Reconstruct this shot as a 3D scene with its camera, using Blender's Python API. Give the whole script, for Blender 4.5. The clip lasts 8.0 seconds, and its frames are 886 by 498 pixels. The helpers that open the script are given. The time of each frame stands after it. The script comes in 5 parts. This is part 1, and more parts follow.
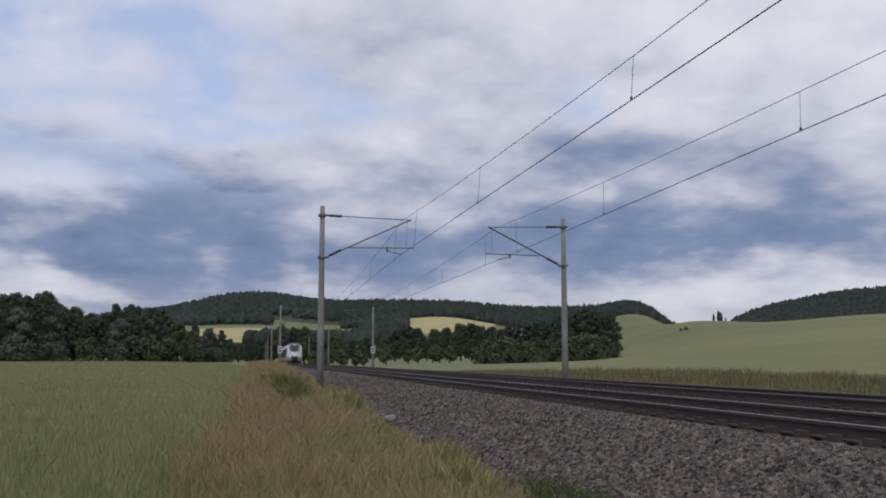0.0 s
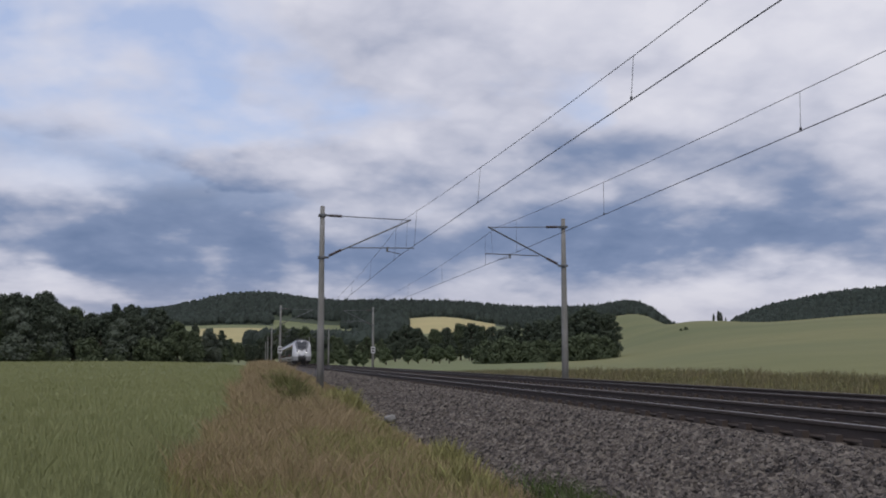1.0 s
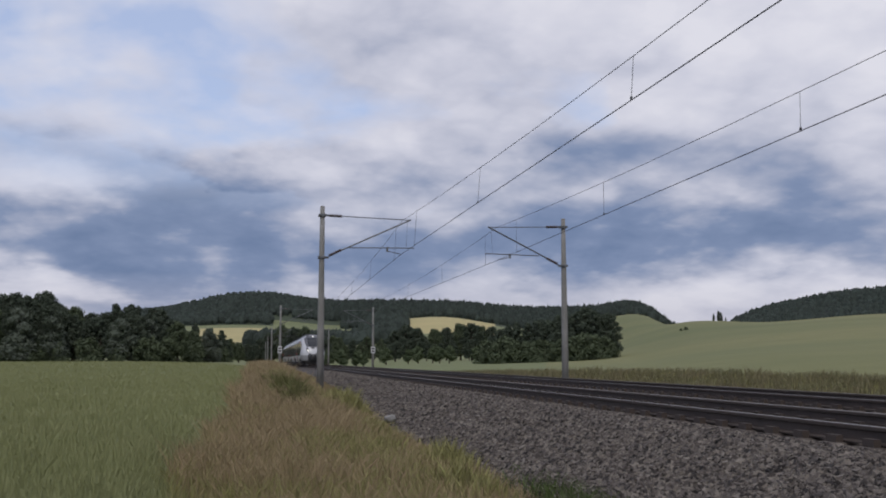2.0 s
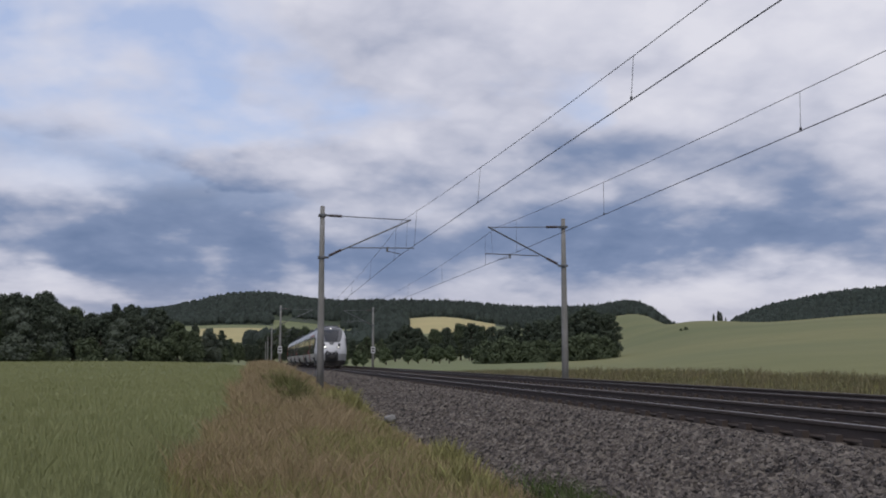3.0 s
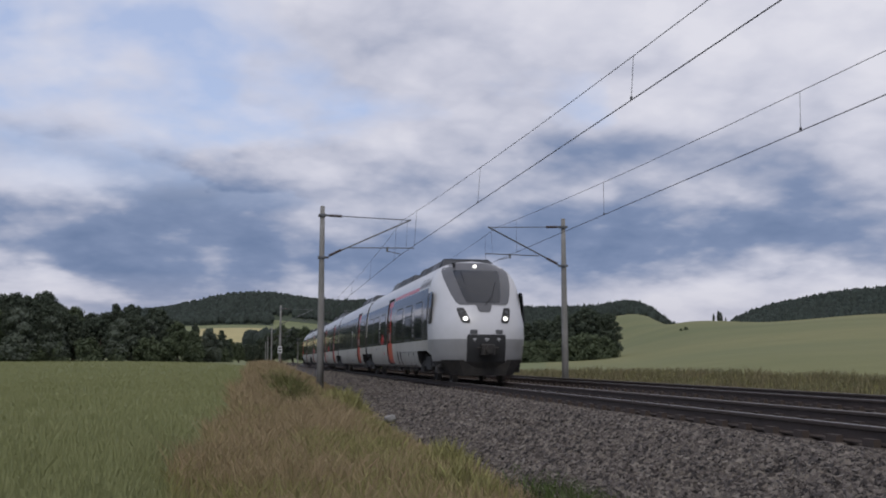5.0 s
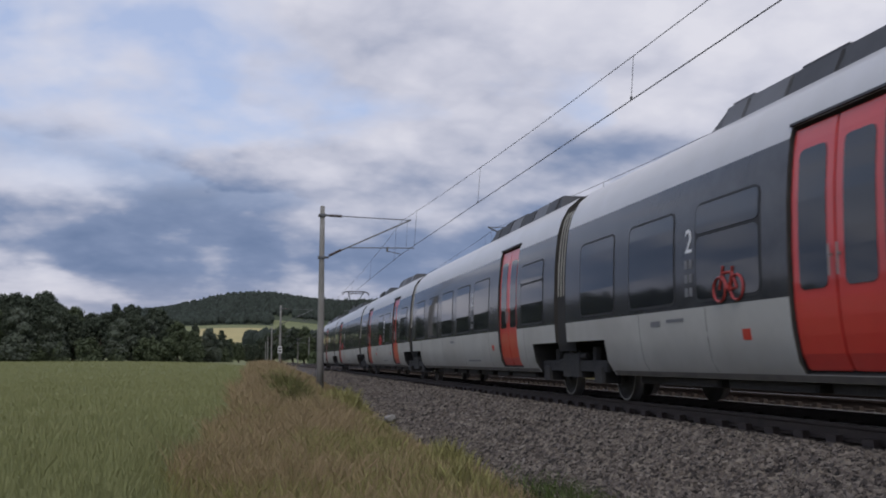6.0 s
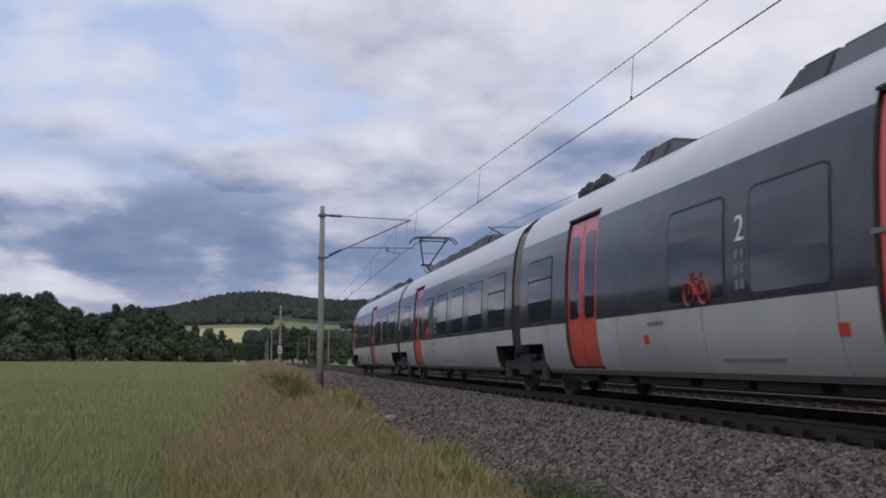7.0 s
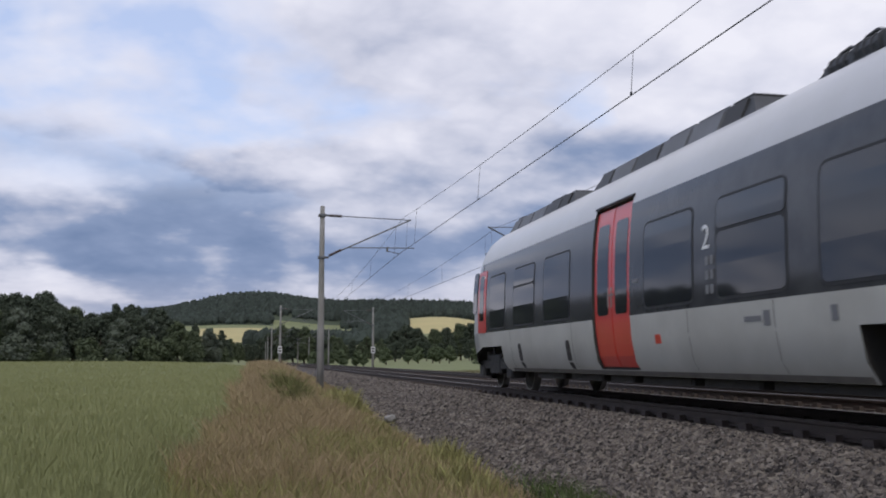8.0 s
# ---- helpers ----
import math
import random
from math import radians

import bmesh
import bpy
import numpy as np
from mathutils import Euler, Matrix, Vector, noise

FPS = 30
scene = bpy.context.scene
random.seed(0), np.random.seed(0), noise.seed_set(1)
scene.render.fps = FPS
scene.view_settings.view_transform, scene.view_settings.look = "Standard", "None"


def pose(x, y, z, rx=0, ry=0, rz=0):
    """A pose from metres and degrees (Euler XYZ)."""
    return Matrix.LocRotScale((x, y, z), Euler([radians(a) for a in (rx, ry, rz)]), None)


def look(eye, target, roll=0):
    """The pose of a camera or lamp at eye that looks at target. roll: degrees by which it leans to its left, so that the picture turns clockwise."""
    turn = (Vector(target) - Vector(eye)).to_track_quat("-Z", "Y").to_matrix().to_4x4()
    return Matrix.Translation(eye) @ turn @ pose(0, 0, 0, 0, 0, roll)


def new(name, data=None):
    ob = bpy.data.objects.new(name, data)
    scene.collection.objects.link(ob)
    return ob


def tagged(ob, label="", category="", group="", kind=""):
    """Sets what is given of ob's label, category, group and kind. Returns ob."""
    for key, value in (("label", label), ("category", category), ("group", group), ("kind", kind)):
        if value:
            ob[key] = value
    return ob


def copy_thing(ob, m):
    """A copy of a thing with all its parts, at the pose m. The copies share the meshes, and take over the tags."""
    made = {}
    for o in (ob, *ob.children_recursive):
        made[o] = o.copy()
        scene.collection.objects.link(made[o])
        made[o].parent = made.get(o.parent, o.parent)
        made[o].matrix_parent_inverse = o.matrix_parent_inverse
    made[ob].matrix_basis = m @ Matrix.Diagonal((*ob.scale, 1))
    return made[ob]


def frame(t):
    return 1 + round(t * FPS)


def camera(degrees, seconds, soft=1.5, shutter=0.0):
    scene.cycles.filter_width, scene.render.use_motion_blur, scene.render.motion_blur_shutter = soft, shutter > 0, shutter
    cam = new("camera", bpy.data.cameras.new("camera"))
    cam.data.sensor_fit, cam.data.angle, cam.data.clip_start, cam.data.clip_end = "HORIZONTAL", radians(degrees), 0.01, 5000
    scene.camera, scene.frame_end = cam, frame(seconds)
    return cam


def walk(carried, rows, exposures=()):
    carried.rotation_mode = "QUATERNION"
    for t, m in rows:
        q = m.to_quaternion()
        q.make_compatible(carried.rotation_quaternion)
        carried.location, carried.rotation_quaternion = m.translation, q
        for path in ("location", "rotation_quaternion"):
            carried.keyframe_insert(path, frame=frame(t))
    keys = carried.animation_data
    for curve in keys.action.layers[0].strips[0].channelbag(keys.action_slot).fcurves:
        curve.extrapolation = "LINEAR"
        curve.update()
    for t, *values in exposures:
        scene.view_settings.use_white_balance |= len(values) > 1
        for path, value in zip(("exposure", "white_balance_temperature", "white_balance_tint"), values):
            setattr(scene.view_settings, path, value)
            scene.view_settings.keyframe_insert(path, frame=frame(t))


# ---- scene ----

# World: the near track runs along y, x points to its right, z = 0 is the top of the rails.
# ------------------------------------------------------------------ camera
EYE = (-6.674, 0.0, 0.634)
YAW, PITCH, ROLL = 11.27, 6.68, 0.0
cam = camera(49.81, 8.0, soft=1.9, shutter=0.05)
aim = (EYE[0] + math.sin(radians(YAW)) * math.cos(radians(PITCH)),
       EYE[1] + math.cos(radians(YAW)) * math.cos(radians(PITCH)), EYE[2] + math.sin(radians(PITCH)))
STAND = look(EYE, aim, ROLL)
walk(cam, [(0.0, STAND), (8.0, STAND)], exposures=[(0.0, 0.0), (6.2, 0.0), (7.0, 0.10), (8.0, 0.25)])


def bend(y):
    """How far the track has swung to the right at y."""
    return 0.0065 * (math.sqrt((y - 35) ** 2 + 400) + (y - 35)) / 2


# ------------------------------------------------------------------ light
SUN_EL, SUN_AZ = 48.0, 200.0       # azimuth clockwise from +y
sun = new("sun", bpy.data.lights.new("sun", "SUN"))
sun.data.energy, sun.data.angle, sun.data.color = 1.2, radians(12), (1.0, 0.95, 0.88)
sd = Vector((math.sin(radians(SUN_AZ)) * math.cos(radians(SUN_EL)), math.cos(radians(SUN_AZ)) * math.cos(radians(SUN_EL)), math.sin(radians(SUN_EL))))
sun.matrix_world = look(sd * 50, (0, 0, 0))


def nd(nt, kind, **inputs):
    n = nt.nodes.new(kind)
    for k, v in inputs.items():
        n.inputs[k.replace("_", " ")].default_value = v
    return n


def ramp(nt, fac, stops):
    n = nt.nodes.new("ShaderNodeValToRGB")
    els = n.color_ramp.elements
    while len(els) < len(stops):
        els.new(0.5)
    for e, (p, c) in zip(els, stops):
        e.position, e.color = p, (*c, 1) if len(c) == 3 else c
    nt.links.new(fac, n.inputs["Fac"])
    return n.outputs["Color"]


def mixc(nt, fac, a, b, blend="MIX"):
    n = nt.nodes.new("ShaderNodeMix")
    n.data_type, n.blend_type = "RGBA", blend
    for sock, v in ((n.inputs[0], fac), (n.inputs[6], a), (n.inputs[7], b)):
        if isinstance(v, (int, float)):
            sock.default_value = v
        elif isinstance(v, tuple):
            sock.default_value = (*v, 1)
        else:
            nt.links.new(v, sock)
    return n.outputs[2]


def mth(nt, op, a, b=0.0, clamp=False):
    n = nt.nodes.new("ShaderNodeMath")
    n.operation, n.use_clamp = op, clamp
    for sock, v in zip(n.inputs, (a, b)):
        if isinstance(v, (int, float)):
            sock.default_value = v
        else:
            nt.links.new(v, sock)
    return n.outputs[0]


def build_world():
    """A broken layer of cloud under a clear sky."""
    w = bpy.data.worlds.new("sky")
    scene.world = w
    w.use_nodes = True
    nt = w.node_tree
    nt.nodes.clear()
    out, bg = nt.nodes.new("ShaderNodeOutputWorld"), nt.nodes.new("ShaderNodeBackground")
    sky = nt.nodes.new("ShaderNodeTexSky")
    sky.sky_type, sky.sun_disc = "NISHITA", False
    sky.sun_elevation, sky.sun_rotation = radians(SUN_EL), radians(SUN_AZ)
    tc = nt.nodes.new("ShaderNodeTexCoord")
    sep = nt.nodes.new("ShaderNodeSeparateXYZ")
    nt.links.new(tc.outputs["Generated"], sep.inputs[0])
    x, y, z = sep.outputs
    up = mth(nt, "MAXIMUM", z, 0.0)
    # the clouds hang in a flat layer, so they draw together towards the horizon
    comb = nt.nodes.new("ShaderNodeCombineXYZ")
    rise = mth(nt, "ADD", up, 0.30)
    nt.links.new(mth(nt, "DIVIDE", x, rise), comb.inputs[0])
    nt.links.new(mth(nt, "DIVIDE", y, rise), comb.inputs[1])
    bearing = mth(nt, "ARCTAN2", x, y)

    def clouds(scale, detail, rough, dist, shift):
        m = nt.nodes.new("ShaderNodeMapping")
        m.inputs["Location"].default_value = shift
        nt.links.new(comb.outputs[0], m.inputs["Vector"])
        n = nd(nt, "ShaderNodeTexNoise", Scale=scale, Detail=detail, Roughness=rough, Distortion=dist)
        nt.links.new(m.outputs[0], n.inputs["Vector"])
        return n.outputs["Fac"]

    def puffs(scale, shift):
        m = nt.nodes.new("ShaderNodeMapping")
        m.inputs["Location"].default_value = shift
        nt.links.new(comb.outputs[0], m.inputs["Vector"])
        w = nd(nt, "ShaderNodeTexNoise", Scale=scale * 1.3, Detail=6, Roughness=0.6)
        nt.links.new(m.outputs[0], w.inputs["Vector"])
        warp = nt.nodes.new("ShaderNodeVectorMath")
        warp.operation = "MULTIPLY_ADD"
        nt.links.new(w.outputs["Color"], warp.inputs[0])
        warp.inputs[1].default_value = (0.10, 0.10, 0.10)
        nt.links.new(m.outputs[0], warp.inputs[2])
        v = nd(nt, "ShaderNodeTexVoronoi", Scale=scale, Detail=3.0, Roughness=0.55)
        v.feature, v.normalize = "SMOOTH_F1", True
        v.inputs["Smoothness"].default_value = 0.5
        nt.links.new(warp.outputs[0], v.inputs["Vector"])
        return v.outputs["Distance"]
    big = clouds(1.9, 7, 0.5, 0.0, CLOUD_A)
    lit = clouds(1.9, 7, 0.5, 0.0, (CLOUD_A[0], CLOUD_A[1] - 0.16, CLOUD_A[2]))
    small = clouds(5.5, 5, 0.5, 0.0, CLOUD_B)
    puff, puff_lit = puffs(5.0, CLOUD_B), puffs(5.0, (CLOUD_B[0], CLOUD_B[1] - 0.09, CLOUD_B[2]))
    ragged_a = mth(nt, "ADD", bearing, mth(nt, "MULTIPLY", mth(nt, "SUBTRACT", small, 0.5), 0.22))
    ragged_z = mth(nt, "ADD", up, mth(nt, "MULTIPLY", mth(nt, "SUBTRACT", puff, 0.4), 0.09))

    def bank(azimuth, height, wide, high):
        """1 in the middle of a cloud bank, falling off to its ragged rim."""
        a = mth(nt, "DIVIDE", mth(nt, "SUBTRACT", ragged_a, radians(azimuth)), radians(wide))
        h = mth(nt, "DIVIDE", mth(nt, "SUBTRACT", ragged_z, height), high)
        d = mth(nt, "ADD", mth(nt, "MULTIPLY", a, a), mth(nt, "MULTIPLY", h, h))
        return mth(nt, "EXPONENT", mth(nt, "MULTIPLY", d, -1.0))
    thick = mth(nt, "ADD", mth(nt, "MULTIPLY", big, 0.62), mth(nt, "MULTIPLY", small, 0.2))
    thick = mth(nt, "ADD", thick, mth(nt, "MULTIPLY", mth(nt, "SUBTRACT", puff, 0.06), 0.46))
    thick = mth(nt, "ADD", thick, mth(nt, "MULTIPLY", mth(nt, "SUBTRACT", puff_lit, puff), 0.5))
    # tops catch the light, bases stay dark
    thick = mth(nt, "ADD", thick, mth(nt, "MULTIPLY", mth(nt, "SUBTRACT", lit, big), 0.6))
    # the bases of the distant clouds merge into a dark shelf
    shelf = ramp(nt, mth(nt, "MULTIPLY", up, 2.0), [(p * 2, (v,) * 3) for p, v in SHELF])
    thick = mth(nt, "ADD", thick, mth(nt, "SUBTRACT", shelf, 0.5))
    thick = mth(nt, "ADD", mth(nt, "MULTIPLY", mth(nt, "SUBTRACT", thick, 0.5), 0.98), 0.49)
    for azimuth, height, wide, high, dense in BANKS:
        thick = mth(nt, "ADD", thick, mth(nt, "MULTIPLY", bank(azimuth, height, wide, high), dense))
    tone = ramp(nt, thick, CLOUD_TONES)
    blue = mixc(nt, 1.0, sky.outputs[0], (0.12, 0.12, 0.12), "MULTIPLY")
    gaps = clouds(2.2, 5, 0.5, 0.2, CLOUD_C)
    west = mth(nt, "MULTIPLY", mth(nt, "ADD", x, -0.08), -0.55)
    cover = ramp(nt, mth(nt, "SUBTRACT", gaps, west), [(0.36, (0, 0, 0)), (0.50, (1, 1, 1))])
    cover = mth(nt, "MAXIMUM", cover, ramp(nt, up, [(0.15, (1,) * 3), (0.24, (0,) * 3)]))
    veil = mixc(nt, 0.6, blue, (0.54, 0.62, 0.88))
    veil = mixc(nt, ramp(nt, small, [(0.42, (0,) * 3), (0.68, (0.75,) * 3)]), veil, (0.66, 0.67, 0.78))
    col = mixc(nt, cover, veil, tone)
    # thin haze close to the horizon
    haze = ramp(nt, up, [(0.0, (0.6,) * 3), (0.05, (0.35,) * 3), (0.09, (0.0,) * 3)])
    col = mixc(nt, haze, col, (0.47, 0.46, 0.54))
    nt.links.new(col, bg.inputs["Color"])
    bg.inputs["Strength"].default_value = SKY_STRENGTH
    nt.links.new(bg.outputs[0], out.inputs["Surface"])


SKY_STRENGTH = 1.0
CLOUD_A, CLOUD_B, CLOUD_C = (5.3, 0.2, 0), (0.4, 5.2, 0), (1.3, 2.2, 0)
# height above the horizon, how much thicker (above 0.5) or thinner the cloud is there
SHELF = [(0.0, 0.49), (0.06, 0.50), (0.09, 0.575), (0.13, 0.59), (0.152, 0.55), (0.18, 0.50), (0.24, 0.45), (0.42, 0.44)]
# cloud banks: bearing, height, width, depth, how much thicker
BANKS = [(4, 0.085, 7, 0.03, 0.09), (-7, 0.115, 13, 0.035, 0.10), (2, 0.165, 7, 0.03, 0.08), (29, 0.115, 9, 0.03, 0.10), (22, 0.20, 6, 0.025, 0.06), (-12, 0.165, 4, 0.02, -0.10), (-3, 0.225, 9, 0.016, -0.08),
         (30, 0.055, 14, 0.022, -0.10), (-11, 0.06, 3.5, 0.015, -0.12), (14, 0.09, 4, 0.03, -0.05), (-12, 0.20, 5, 0.015, 0.05)]
CLOUD_TONES = [(0.34, (0.72, 0.72, 0.80)), (0.43, (0.61, 0.62, 0.72)), (0.50, (0.50, 0.52, 0.63)), (0.57, (0.34, 0.38, 0.51)), (0.64, (0.21, 0.27, 0.42)), (0.75, (0.15, 0.21, 0.35))]
build_world()

# ------------------------------------------------------------------ materials


def material(name, base, rough=0.8, metal=0.0, vary=None, scale=3.0, bump=0.0, bump_scale=40.0, island=0.0, obj=0.0, emit=0.0, spec=0.5, coat=0.0, stain=None, stain_scale=0.3, detail=6):
    m = bpy.data.materials.new(name)
    m.use_nodes = True
    nt = m.node_tree
    b = nt.nodes["Principled BSDF"]
    b.inputs["Roughness"].default_value, b.inputs["Metallic"].default_value = rough, metal
    b.inputs["Specular IOR Level"].default_value, b.inputs["Coat Weight"].default_value = spec, coat
    b.inputs["Coat Roughness"].default_value = 0.05
    tc = nt.nodes.new("ShaderNodeTexCoord")
    col = nt.nodes.new("ShaderNodeRGB")
    col.outputs[0].default_value = (*base, 1)
    c = col.outputs[0]
    if vary:
        n = nd(nt, "ShaderNodeTexNoise", Scale=scale, Detail=detail, Roughness=0.62)
        nt.links.new(tc.outputs["Object"], n.inputs["Vector"])
        c = mixc(nt, ramp(nt, n.outputs["Fac"], [(0.32, (0, 0, 0)), (0.68, (1, 1, 1))]), c, vary)
    if stain:
        n = nd(nt, "ShaderNodeTexNoise", Scale=stain_scale, Detail=4, Roughness=0.55)
        nt.links.new(tc.outputs["Object"], n.inputs["Vector"])
        c = mixc(nt, ramp(nt, n.outputs["Fac"], [(0.42, (0, 0, 0)), (0.66, (1, 1, 1))]), c, stain)
    if island or obj:
        if island:
            r, k = nt.nodes.new("ShaderNodeNewGeometry").outputs["Random Per Island"], island
        else:
            r, k = nt.nodes.new("ShaderNodeObjectInfo").outputs["Random"], obj
        hsv = nt.nodes.new("ShaderNodeHueSaturation")
        nt.links.new(mth(nt, "ADD", mth(nt, "MULTIPLY", r, 2 * k), 1 - k), hsv.inputs["Value"])
        nt.links.new(mth(nt, "ADD", mth(nt, "MULTIPLY", r, 0.04 * k), 0.5 - 0.02 * k), hsv.inputs["Hue"])
        nt.links.new(c, hsv.inputs["Color"])
        c = hsv.outputs[0]
    nt.links.new(c, b.inputs["Base Color"])
    if bump:
        n = nd(nt, "ShaderNodeTexNoise", Scale=bump_scale, Detail=5, Roughness=0.6)
        nt.links.new(tc.outputs["Object"], n.inputs["Vector"])
        bn = nd(nt, "ShaderNodeBump", Strength=min(1.0, bump), Distance=0.02 * max(1.0, bump))
        nt.links.new(n.outputs["Fac"], bn.inputs["Height"])
        nt.links.new(bn.outputs[0], b.inputs["Normal"])
    if emit:
        nt.links.new(c, b.inputs["Emission Color"])
        b.inputs["Emission Strength"].default_value = emit
    return m


M = {}
M["crop"] = material("green_cereal_field", (0.150, 0.163, 0.062), 0.9, vary=(0.18, 0.19, 0.075), scale=0.5, bump=1.5, bump_scale=6, stain=(0.125, 0.142, 0.053), stain_scale=0.06)
M["slope"] = material("cereal_slope", (0.15, 0.150, 0.050), 0.9, vary=(0.185, 0.178, 0.066), scale=0.25, bump=1.5, bump_scale=3, stain=(0.115, 0.128, 0.042), stain_scale=0.013)
M["meadow"] = material("meadow_grass", (0.125, 0.145, 0.05), 0.9, vary=(0.15, 0.165, 0.065), scale=0.3, bump=1, bump_scale=4)
M["ripe"] = material("ripe_field", (0.42, 0.345, 0.155), 0.9, vary=(0.34, 0.30, 0.13), scale=0.02, bump=1, bump_scale=1)
M["pasture"] = material("far_pasture", (0.17, 0.18, 0.075), 0.9, vary=(0.13, 0.15, 0.06), scale=0.02)
M["soil"] = material("verge_soil", (0.14, 0.115, 0.06), 0.95, vary=(0.11, 0.12, 0.045), scale=2.0, bump=2, bump_scale=25)
M["woodland"] = material("forest_floor", (0.03, 0.042, 0.02), 0.95, vary=(0.04, 0.055, 0.025), scale=0.05)
M["straw"] = material("dry_grass", (0.31, 0.232, 0.142), 0.8, island=0.2, vary=(0.235, 0.185, 0.10), scale=0.6, spec=0.2)
M["weed"] = material("green_weeds", (0.19, 0.185, 0.065), 0.75, island=0.3, vary=(0.26, 0.24, 0.105), scale=0.8, spec=0.2)
M["grass"] = material("lush_grass", (0.065, 0.09, 0.028), 0.75, island=0.4, spec=0.2)
M["olive"] = material("olive_shrub_leaf", (0.13, 0.13, 0.052), 0.8, island=0.3, spec=0.15)
M["sedge"] = material("brown_green_sedge", (0.165, 0.135, 0.08), 0.8, island=0.2, vary=(0.125, 0.125, 0.06), scale=0.5, spec=0.2)
M["wheat"] = material("unripe_wheat", (0.195, 0.207, 0.093), 0.75, island=0.12, vary=(0.225, 0.232, 0.11), scale=0.4, spec=0.2)
M["stone"] = material("ballast_stone", (0.082, 0.068, 0.058), 0.9, island=0.9, vary=(0.115, 0.097, 0.084), scale=9, bump=0.5, bump_scale=60)
M["ballast"] = material("ballast_bed", (0.06, 0.05, 0.045), 0.95, vary=(0.105, 0.09, 0.082), scale=22, bump=4, bump_scale=16, stain=(0.045, 0.036, 0.03), stain_scale=0.7)
M["rail"] = material("rusty_rail", (0.043, 0.032, 0.026), 0.8, vary=(0.06, 0.043, 0.034), scale=6, bump=0.3)
M["railhead"] = material("worn_railhead", (0.24, 0.225, 0.215), 0.42, metal=0.8, vary=(0.17, 0.155, 0.145), scale=5)
M["sleeper"] = material("brown_concrete_sleeper", (0.075, 0.06, 0.05), 0.9, obj=0.2, vary=(0.105, 0.085, 0.072), scale=8, bump=0.6)
M["concrete"] = material("grey_concrete_mast", (0.25, 0.24, 0.23), 0.85, vary=(0.20, 0.195, 0.185), scale=2.2, bump=0.4, stain=(0.17, 0.165, 0.15), stain_scale=0.8)
M["steel"] = material("galvanised_steel", (0.16, 0.17, 0.18), 0.55, metal=0.6, vary=(0.11, 0.11, 0.115), scale=10)
M["porcelain"] = material("brown_insulator", (0.055, 0.035, 0.03), 0.3)
M["wire"] = material("dark_copper_wire", (0.045, 0.045, 0.047), 0.6, metal=0.5)
M["bark"] = material("bark", (0.075, 0.06, 0.045), 0.95, vary=(0.05, 0.04, 0.03), scale=6, bump=2, bump_scale=12)
# leaf colours lifted towards blue-grey: distance haze is painted into them
for nm, c in (("leaf_dark", (0.062, 0.076, 0.054)), ("leaf_mid", (0.078, 0.096, 0.056)), ("leaf_light", (0.085, 0.108, 0.06)), ("leaf_grey", (0.105, 0.122, 0.095))):
    M[nm] = material(nm, c, 0.85, island=0.22, spec=0.1)
M["fir"] = material("far_conifers", (0.036, 0.046, 0.038), 0.9, island=0.25, spec=0.2)
# train
M["silver"] = material("silver_white_paint", (0.52, 0.52, 0.54), 0.36, spec=0.5, coat=0.2, vary=(0.48, 0.48, 0.49), scale=1.5)
M["pale"] = material("dusty_pale_grey_paint", (0.46, 0.45, 0.41), 0.5, vary=(0.41, 0.40, 0.365), scale=1.2, stain=(0.36, 0.345, 0.31), stain_scale=0.7)
M["anthracite"] = material("anthracite_gloss_paint", (0.036, 0.037, 0.041), 0.14, spec=0.35, coat=0.15, vary=(0.065, 0.066, 0.07), scale=2)
M["pane"] = material("tinted_window_pane", (0.022, 0.024, 0.028), 0.045, spec=0.7)
M["seal"] = material("black_rubber", (0.018, 0.018, 0.019), 0.6)
M["red"] = material("signal_red_paint", (0.60, 0.040, 0.032), 0.35, coat=0.6, vary=(0.54, 0.036, 0.03), scale=2)
M["under"] = material("sooty_underframe", (0.018, 0.0165, 0.0155), 0.75, vary=(0.034, 0.03, 0.026), scale=5, bump=0.6)
M["lowgrey"] = material("mid_grey_lower_nose", (0.27, 0.27, 0.275), 0.4, vary=(0.22, 0.22, 0.22), scale=1.5)
M["mask"] = material("dark_grey_cab_mask", (0.105, 0.105, 0.11), 0.3, vary=(0.085, 0.085, 0.09), scale=2, coat=0.2)
M["roofpanel"] = material("grey_roof_panel", (0.125, 0.13, 0.145), 0.55, vary=(0.09, 0.093, 0.10), scale=1.5)
M["roofgear"] = material("dark_roof_equipment", (0.055, 0.058, 0.066), 0.6, vary=(0.035, 0.037, 0.042), scale=1.5)
M["wheelrim"] = material("polished_wheel_tread", (0.30, 0.29, 0.28), 0.4, metal=0.8)
M["white"] = material("white_lettering", (0.75, 0.75, 0.75), 0.5)
M["greytext"] = material("grey_lettering", (0.16, 0.16, 0.17), 0.5)
M["underdust"] = material("brown_brake_dust", (0.17, 0.155, 0.135), 0.8, vary=(0.11, 0.10, 0.09), scale=3)
M["palemark"] = material("pale_pictogram", (0.17, 0.17, 0.175), 0.5)
M["signred"] = material("red_film_sign", (0.30, 0.032, 0.027), 0.3)
M["lamp"] = material("lit_headlamp", (1.0, 0.97, 0.9), 0.2, emit=1.6)
M["plate"] = material("white_enamel_plate", (0.5, 0.5, 0.49), 0.5, vary=(0.4, 0.4, 0.39), scale=8)

# ------------------------------------------------------------------ mesh helpers


def thing(name, label, category, group="", kind="", at=None):
    ob = new(name)
    ob.empty_display_size = 0.3
    if at is not None:
        ob.matrix_basis = at
    return tagged(ob, label, category, group, kind)


